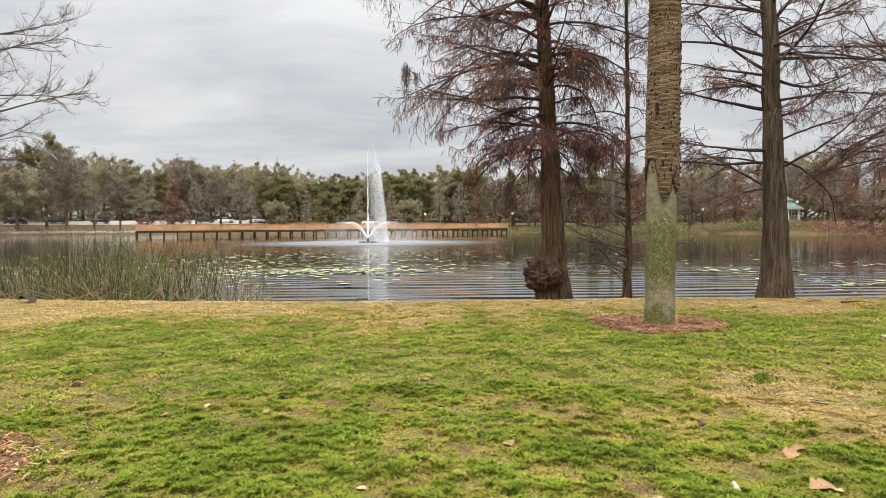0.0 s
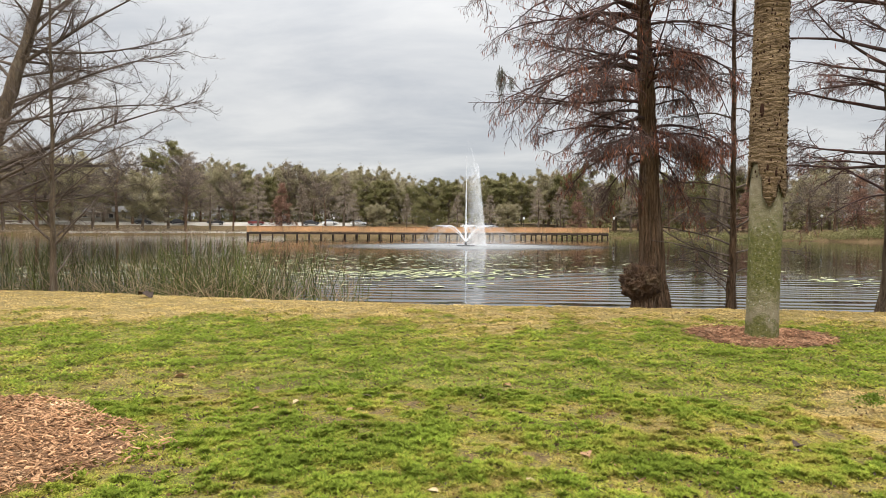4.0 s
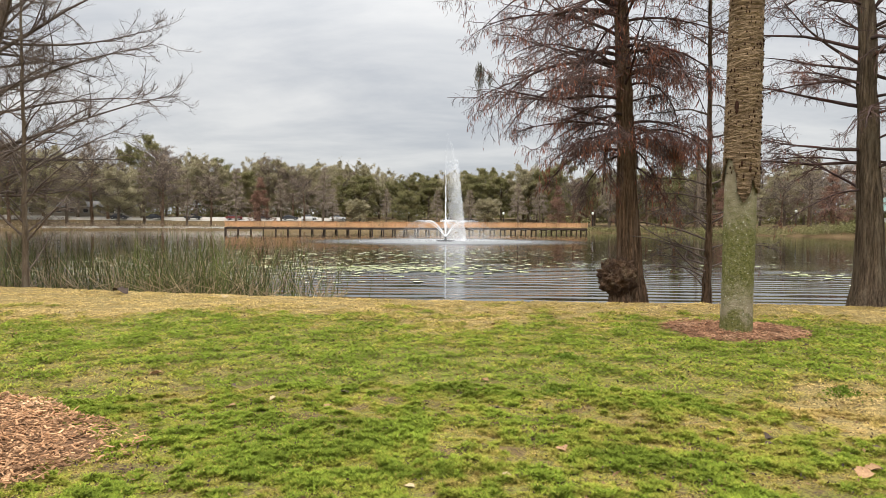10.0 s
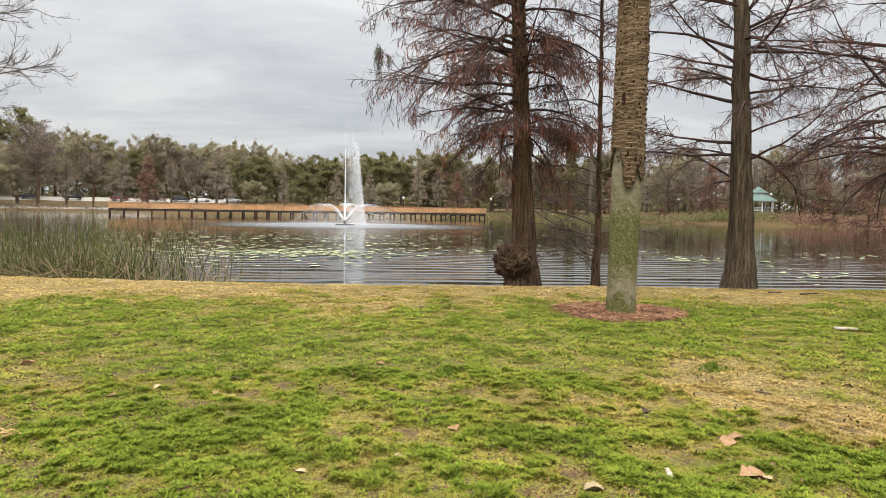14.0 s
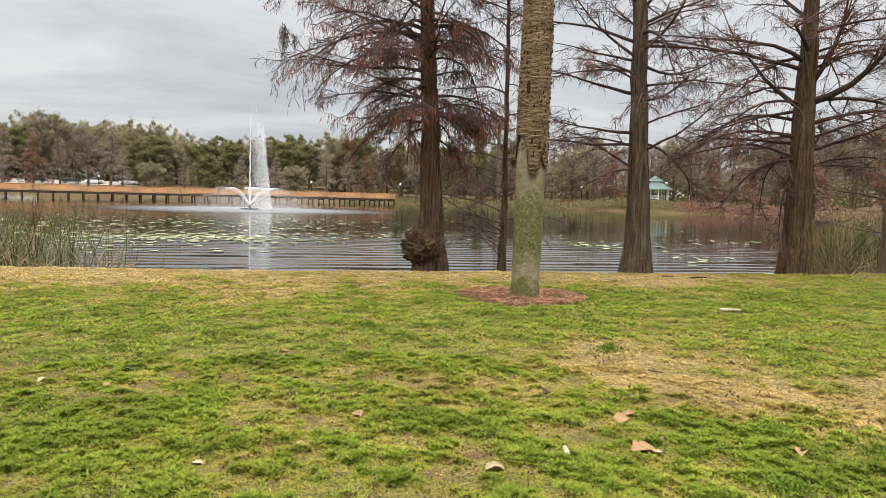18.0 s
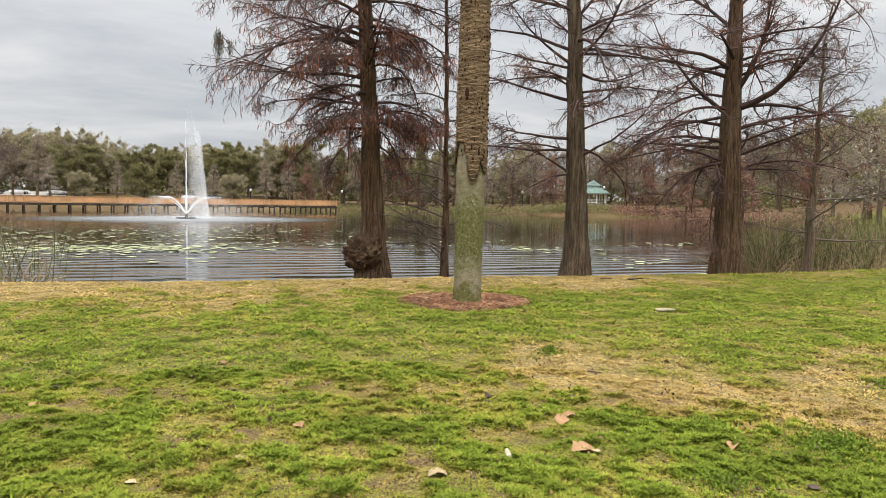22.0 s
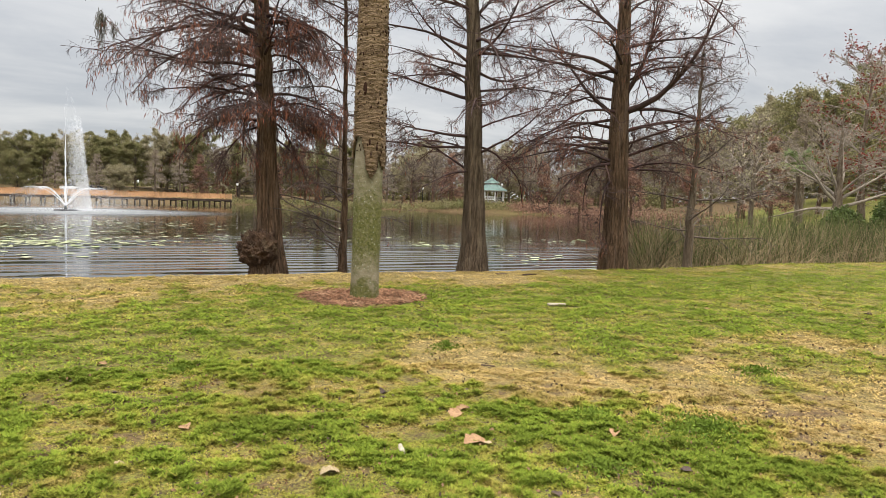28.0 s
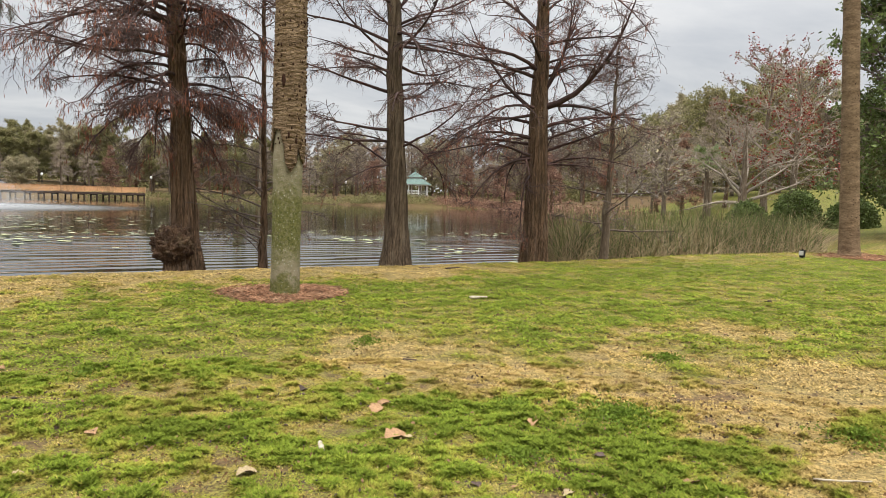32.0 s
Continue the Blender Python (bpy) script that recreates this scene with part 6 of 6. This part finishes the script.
# ---- things on the lawn ----
def mulch_bed(cx, cy, ra, rb, n, mat, size, seed, label):
    rng = np.random.default_rng(seed)
    th, rr = np.linspace(0, 2 * np.pi, 49)[:-1], np.linspace(0, 1.0, 9)
    edge = 1 + 0.10 * np.sin(th * 3 + 1) + 0.06 * np.sin(th * 7)
    x = cx + ra * rr[:, None] * (np.cos(th) * edge)[None]
    y = cy + rb * rr[:, None] * (np.sin(th) * edge)[None]
    z = ground_height(x, y) + lawn_bumps(x, y) + 0.02 + 0.03 * (1 - rr[:, None] ** 2) - 0.05 * (rr[:, None] > 0.99)
    i = (np.arange(8)[:, None] * 48 + np.arange(48)[None])
    j = (np.arange(8)[:, None] * 48 + (np.arange(48)[None] + 1) % 48)
    bed = new("mulch_bed", mesh_np("mulch_bed", np.stack([x, y, z], -1).reshape(-1, 3), np.stack([i, j, j + 48, i + 48], -1).reshape(-1, 4), M["duff"], True))
    tagged(bed, label, "mulch", kind="stuff")
    a, q = rng.uniform(0, 6.28, n), np.sqrt(rng.uniform(0, 1.12, n))
    q = q * (1 + 0.10 * np.sin(a * 3 + 1) + 0.06 * np.sin(a * 7))
    px, py = cx + ra * q * np.cos(a), cy + rb * q * np.sin(a)
    keep = rng.random(n) < 1 - smooth(0.93, 1.12, q) * 0.85
    px, py, q = px[keep], py[keep], q[keep]
    m = len(px)
    pz = ground_height(px, py) + lawn_bumps(px, py) + 0.02 + 0.03 * np.clip(1 - q**2, 0, 1) + rng.uniform(0, 0.035, m)
    yaw, tilt = rng.uniform(0, 6.28, m), rng.normal(0, 0.28, m)
    ln, wd, hh = size * rng.uniform(0.3, 1.0, m) * np.where(rng.random(m) < 0.12, 2.0, 1.0), size * rng.uniform(0.06, 0.30, m), size * rng.uniform(0.03, 0.09, m)
    d = np.stack([np.cos(yaw) * np.cos(tilt), np.sin(yaw) * np.cos(tilt), np.sin(tilt)], -1)
    s = np.stack([-np.sin(yaw), np.cos(yaw), rng.normal(0, 0.3, m)], -1)
    up = np.cross(d, s)
    c = np.stack([px, py, pz], -1)
    taper = rng.uniform(0.3, 1.0, m)
    corner = []
    for e in (-1, 1):
        for f in (-1, 1):
            for g in (-1, 1):
                corner.append(c + d * (e * ln / 2)[:, None] + s * (f * wd / 2 * (taper if e > 0 else 1))[:, None] + up * (g * hh / 2)[:, None])
    verts = np.stack(corner, 1).reshape(-1, 3)
    faces = np.array([(0, 1, 3, 2), (4, 6, 7, 5), (0, 4, 5, 1), (2, 3, 7, 6), (1, 5, 7, 3), (0, 2, 6, 4)])
    quads = (np.arange(m)[:, None, None] * 8 + faces[None]).reshape(-1, 4)
    tagged(new("mulch_chips", mesh_np("mulch_chips", verts, quads, mat)), label.replace("bed of", "loose"), "mulch", kind="stuff")


mulch_bed(3.75, 10.75, 1.02, 0.95, 4200, M["chip_red"], 0.07, 401, "bed of reddish brown bark mulch round the palm")
mulch_bed(21.5, 11.2, 1.3, 1.2, 1800, M["chip_red"], 0.09, 403, "bed of reddish brown bark mulch under the stout palm")
mulch_bed(-5.0, 4.4, 2.2, 1.72, 27000, M["chip"], 0.062, 402, "bed of orange-brown wood chips on the lawn")


def floodlight(x, y, turn, small, label):
    s = 0.66 if small else 0.8
    root = empty("floodlight", pose(x, y, ground_at(x, y), rz=turn), label, "floodlight", "ground floodlights")

    def bev(lo, hi, r=0.008):
        bm = bmesh.new()
        box(bm, [v * s for v in lo], [v * s for v in hi])
        bmesh.ops.bevel(bm, geom=bm.edges[:], offset=r, segments=2, affect="EDGES")
        return bm

    part("housing", bev((-0.10, -0.085, 0.03), (0.10, 0.085, 0.37)), M["black"], root)
    bm = bmesh.new()
    bmesh.ops.create_cone(bm, cap_ends=True, segments=10, radius1=0.03 * s, radius2=0.02 * s, depth=0.12 * s, matrix=Matrix.Translation((0, 0, 0)))
    part("stake", bm, M["black"], root)
    part("top_cap", bev((-0.05, -0.04, 0.37), (0.05, 0.04, 0.395)), M["black"], root)
    frame_part = part("lens_frame", bev((-0.145, -0.10, 0.13), (-0.10, 0.10, 0.34)), M["alloy"], root, "grey metal frame")
    part("lens", bev((-0.152, -0.08, 0.15), (-0.14, 0.08, 0.32), 0.003), M["glass"], frame_part)
    if small:
        return
    part("back_fins", bev((0.102, -0.10, 0.12), (0.125, 0.10, 0.40)), M["alloy"], root)
    bm = bmesh.new()
    bmesh.ops.create_uvsphere(bm, u_segments=20, v_segments=12, radius=0.135 * s, matrix=Matrix.Translation((0.135 * s, 0, 0.26 * s)) @ Matrix.Diagonal((0.2, 0.7, 1, 1)))
    part("reflector", bm, M["glass"], root, "milky glass dome", True)


floodlight(-4.10, 4.87, 67, False, "black box floodlight with milky lenses in wood chips")
floodlight(19.3, 11.7, 8, True, "small black and white floodlight near a palm")


def leaf_mesh(kind, seed):
    rng = np.random.default_rng(seed)
    n = 9
    s = np.linspace(0, 1, n)
    half = 0.36 * np.sin(np.pi * np.clip(s * 0.96 + 0.02, 0, 1)) ** 0.75 * (1 + 0.18 * np.sin(s * 16 + rng.uniform(0, 6)))
    curl = rng.uniform(0.12, 0.4)
    rows = []
    for side in (-1, 0, 1):
        lift = 0.05 + curl * (side * side) * half * 1.6 + 0.22 * curl * np.sin(s * np.pi) + 0.05 * np.sin(s * 7 + side)
        rows.append(np.stack([s - 0.5, side * half, lift], -1))
    verts = np.concatenate(rows)
    quads = [(r * n + i, r * n + i + 1, (r + 1) * n + i + 1, (r + 1) * n + i) for r in range(2) for i in range(n - 1)]
    stem = tubes([[(-0.5, 0, 0.05), (-0.62, 0.02, 0.04), (-0.75, 0.06, 0.02)]], 0.012, 0.008, 4)
    v, f = join((verts, np.array(quads)), stem)
    me = mesh_np("fallen_leaf", v, f, M[kind], True)
    return me


def leaves():
    rng = np.random.default_rng(91)
    kinds = [("leaf_brown", "curled tan fallen leaf on grass"), ("leaf_dark", "dark rotting fallen leaf on grass"), ("leaf_pale", "small pale dry leaf on grass")]
    meshes = {(k, q): leaf_mesh(k, q + 5) for k, _ in kinds for q in range(3)}
    label = dict(kinds)
    named = [(2.19, 5.40, "leaf_dark", 0.12), (2.36, 4.08, "leaf_brown", 0.19), (1.96, 3.91, "leaf_brown", 0.11), (1.32, 3.92, "leaf_pale", 0.12), (2.51, 4.69, "leaf_brown", 0.16), (2.62, 4.78, "leaf_brown", 0.12),
             (4.03, 2.47, "leaf_dark", 0.13), (3.53, 2.60, "leaf_brown", 0.12), (-2.43, 6.58, "leaf_dark", 0.12), (-3.46, 7.14, "leaf_brown", 0.15), (2.42, 4.0, "leaf_pale", 0.1), (-8.2, 15.0, "leaf_dark", 0.4),
             (-5.56, 14.4, "leaf_pale", 0.22), (0.6, 5.0, "leaf_brown", 0.11), (3.4, 3.9, "leaf_brown", 0.12)]
    for q in range(95):
        a, r = rng.uniform(radians(-42), radians(64)), 2.9 * (14.0 / 2.9) ** rng.uniform(0, 1)
        named.append((r * math.sin(a), r * math.cos(a), kinds[rng.choice(3, p=(0.5, 0.35, 0.15))][0], rng.uniform(0.035, 0.085) * (1 + r * 0.04)))
    for i, (x, y, k, size) in enumerate(named):
        z = ground_at(x, y) + float(lawn_bumps(np.array([x]), np.array([y]))[0]) + 0.002
        ob = tagged(new("fallen_leaf", meshes[(k, i % 3)]), label[k], "leaf", "fallen leaves")
        ob.matrix_world = pose(x, y, z, rng.normal(0, 8), rng.normal(0, 8), rng.uniform(0, 360)) @ Matrix.Diagonal((size, size, size, 1))


leaves()


def stick(x, y, length, r, turn, mat, label, seed):
    rng = np.random.default_rng(seed)
    s = np.linspace(-0.5, 0.5, 8)
    pts = np.stack([s * length, rng.normal(0, 0.02, 8) * length, r * 0.8 + np.abs(rng.normal(0, 0.01, 8)) * length], -1)
    v, f = tubes(pts[None], r, r * 0.75, 7)
    ends = np.array([pts[0], pts[-1]])
    n = len(v)
    cap = np.array([[n, (i + 1) % 7, i, i] for i in range(7)] + [[n + 1, 49 + i, 49 + (i + 1) % 7, 49 + (i + 1) % 7] for i in range(7)])
    me = bpy.data.meshes.new("stick")
    me.from_pydata(np.concatenate([v, ends]).tolist(), [], [tuple(q) for q in f] + [tuple(q[:3]) for q in cap])
    me.materials.append(mat)
    me.shade_smooth()
    ob = tagged(new("stick", me), label, "stick", "sticks on the lawn")
    ob.matrix_world = pose(x, y, ground_at(x, y) + float(lawn_bumps(np.array([x]), np.array([y]))[0]) + 0.012, rz=turn)


stick(1.83, 4.07, 0.13, 0.020, 75, M["bone"], "short bleached stick lying in the grass", 1)
stick(6.47, 9.21, 0.30, 0.028, -15, M["bone"], "pale bleached branch piece on the lawn", 2)
stick(4.37, 2.20, 0.34, 0.007, -30, M["bone"], "thin dry twig on straw-coloured grass", 3)
stick(3.87, 3.27, 0.20, 0.006, 40, M["bone"], "thin dry twig on straw-coloured grass", 4)
stick(8.5, 13.3, 0.42, 0.018, 10, M["leaf_dark"], "dark fallen branch near the bank", 5)
stick(7.9, 13.5, 0.26, 0.014, -8, M["leaf_dark"], "dark fallen branch near the bank", 6)
stick(3.5, 6.0, 0.14, 0.008, -40, M["leaf_dark"], "short dark twig on straw-coloured grass", 7)


def weeds():
    rng = np.random.default_rng(55)
    for x0, y0, r, n, high in ((4.10, 3.78, 0.45, 2600, 0.07), (3.5, 4.3, 0.35, 900, 0.05), (6.0, 4.95, 0.30, 700, 0.06), (3.44, 6.85, 0.22, 420, 0.08), (-5.35, 6.35, 0.45, 1400, 0.09), (0.68, 6.68, 0.2, 260, 0.05),
                               (2.9, 3.4, 0.3, 700, 0.05), (5.3, 2.6, 0.35, 900, 0.07), (-1.6, 7.4, 0.3, 500, 0.05), (1.0, 8.4, 0.35, 500, 0.05)):
        a, q = rng.uniform(0, 6.28, n), np.abs(rng.normal(0, 0.55, n))
        x, y = x0 + r * q * np.cos(a), y0 + r * q * np.sin(a)
        z = ground_height(x, y) + lawn_bumps(x, y) + rng.uniform(0, 1, n) * high * np.clip(1.1 - q, 0.1, 1)
        tagged(new("weed_patch", mesh_np("weed_patch", *flakes(rng, np.stack([x, y, z], -1), 0.028), M["weed"])), "low dark green broadleaf weed patch", "weeds", kind="stuff")


weeds()


def crumbs():
    rng = np.random.default_rng(66)
    for mat, n, size, label in (("leaf_dark", 12000, 0.019, "dark crumbs of rotted leaves strewn over the grass"), ("leaf_brown", 9000, 0.021, "tan crumbs of dry leaves strewn over the grass"), ("leaf_pale", 1500, 0.014, "pale crumbs of dry leaves strewn over the grass")):
        a, r = rng.uniform(radians(-46), radians(66), n), 2.6 * (14.0 / 2.6) ** rng.uniform(0, 1, n)
        x, y = r * np.sin(a), r * np.cos(a)
        keep = fractal(x, y, 0.9, 97) + 0.5 * fractal(x, y, 4.0, 99) > rng.uniform(0.55, 0.95, n)
        x, y, r = x[keep], y[keep], r[keep]
        z = ground_height(x, y) + lawn_bumps(x, y) + rng.uniform(0.008, 0.028, len(x))
        tagged(new("leaf_crumbs", mesh_np("leaf_crumbs", *flakes(rng, np.stack([x, y, z], -1), size * (1 + 0.05 * r)), M[mat])), label, "leaf litter", kind="stuff")


crumbs()


def brush():
    """Low scrub along the far water's edge."""
    rng = np.random.default_rng(37)
    for mat, a0, a1, n, high, label in (("dun_leaf", -48, -22, 110, 0.9, "dun scrub along the far water's edge"), ("oak_leaf", 4, 30, 330, 0.55, "olive scrub along the far water's edge"), ("rust_far", 30, 47, 200, 0.9, "bare brown scrub along the far water's edge")):
        a = rng.uniform(a0, a1, n)
        p = np.array([far_shore(v, rng.uniform(0.5, 5)) for v in a])
        c = np.repeat(np.stack([p[:, 0], p[:, 1], ground_height(p[:, 0], p[:, 1])], -1), 60, axis=0)
        g = rng.normal(0, 1, (len(c), 3)) * (1.1, 1.1, high * 0.7)
        g[:, 2] = np.abs(g[:, 2])
        tagged(new("scrub", mesh_np("scrub", *flakes(rng, c + g, 0.3), M[mat])), label, "shrubs", kind="stuff")


brush()
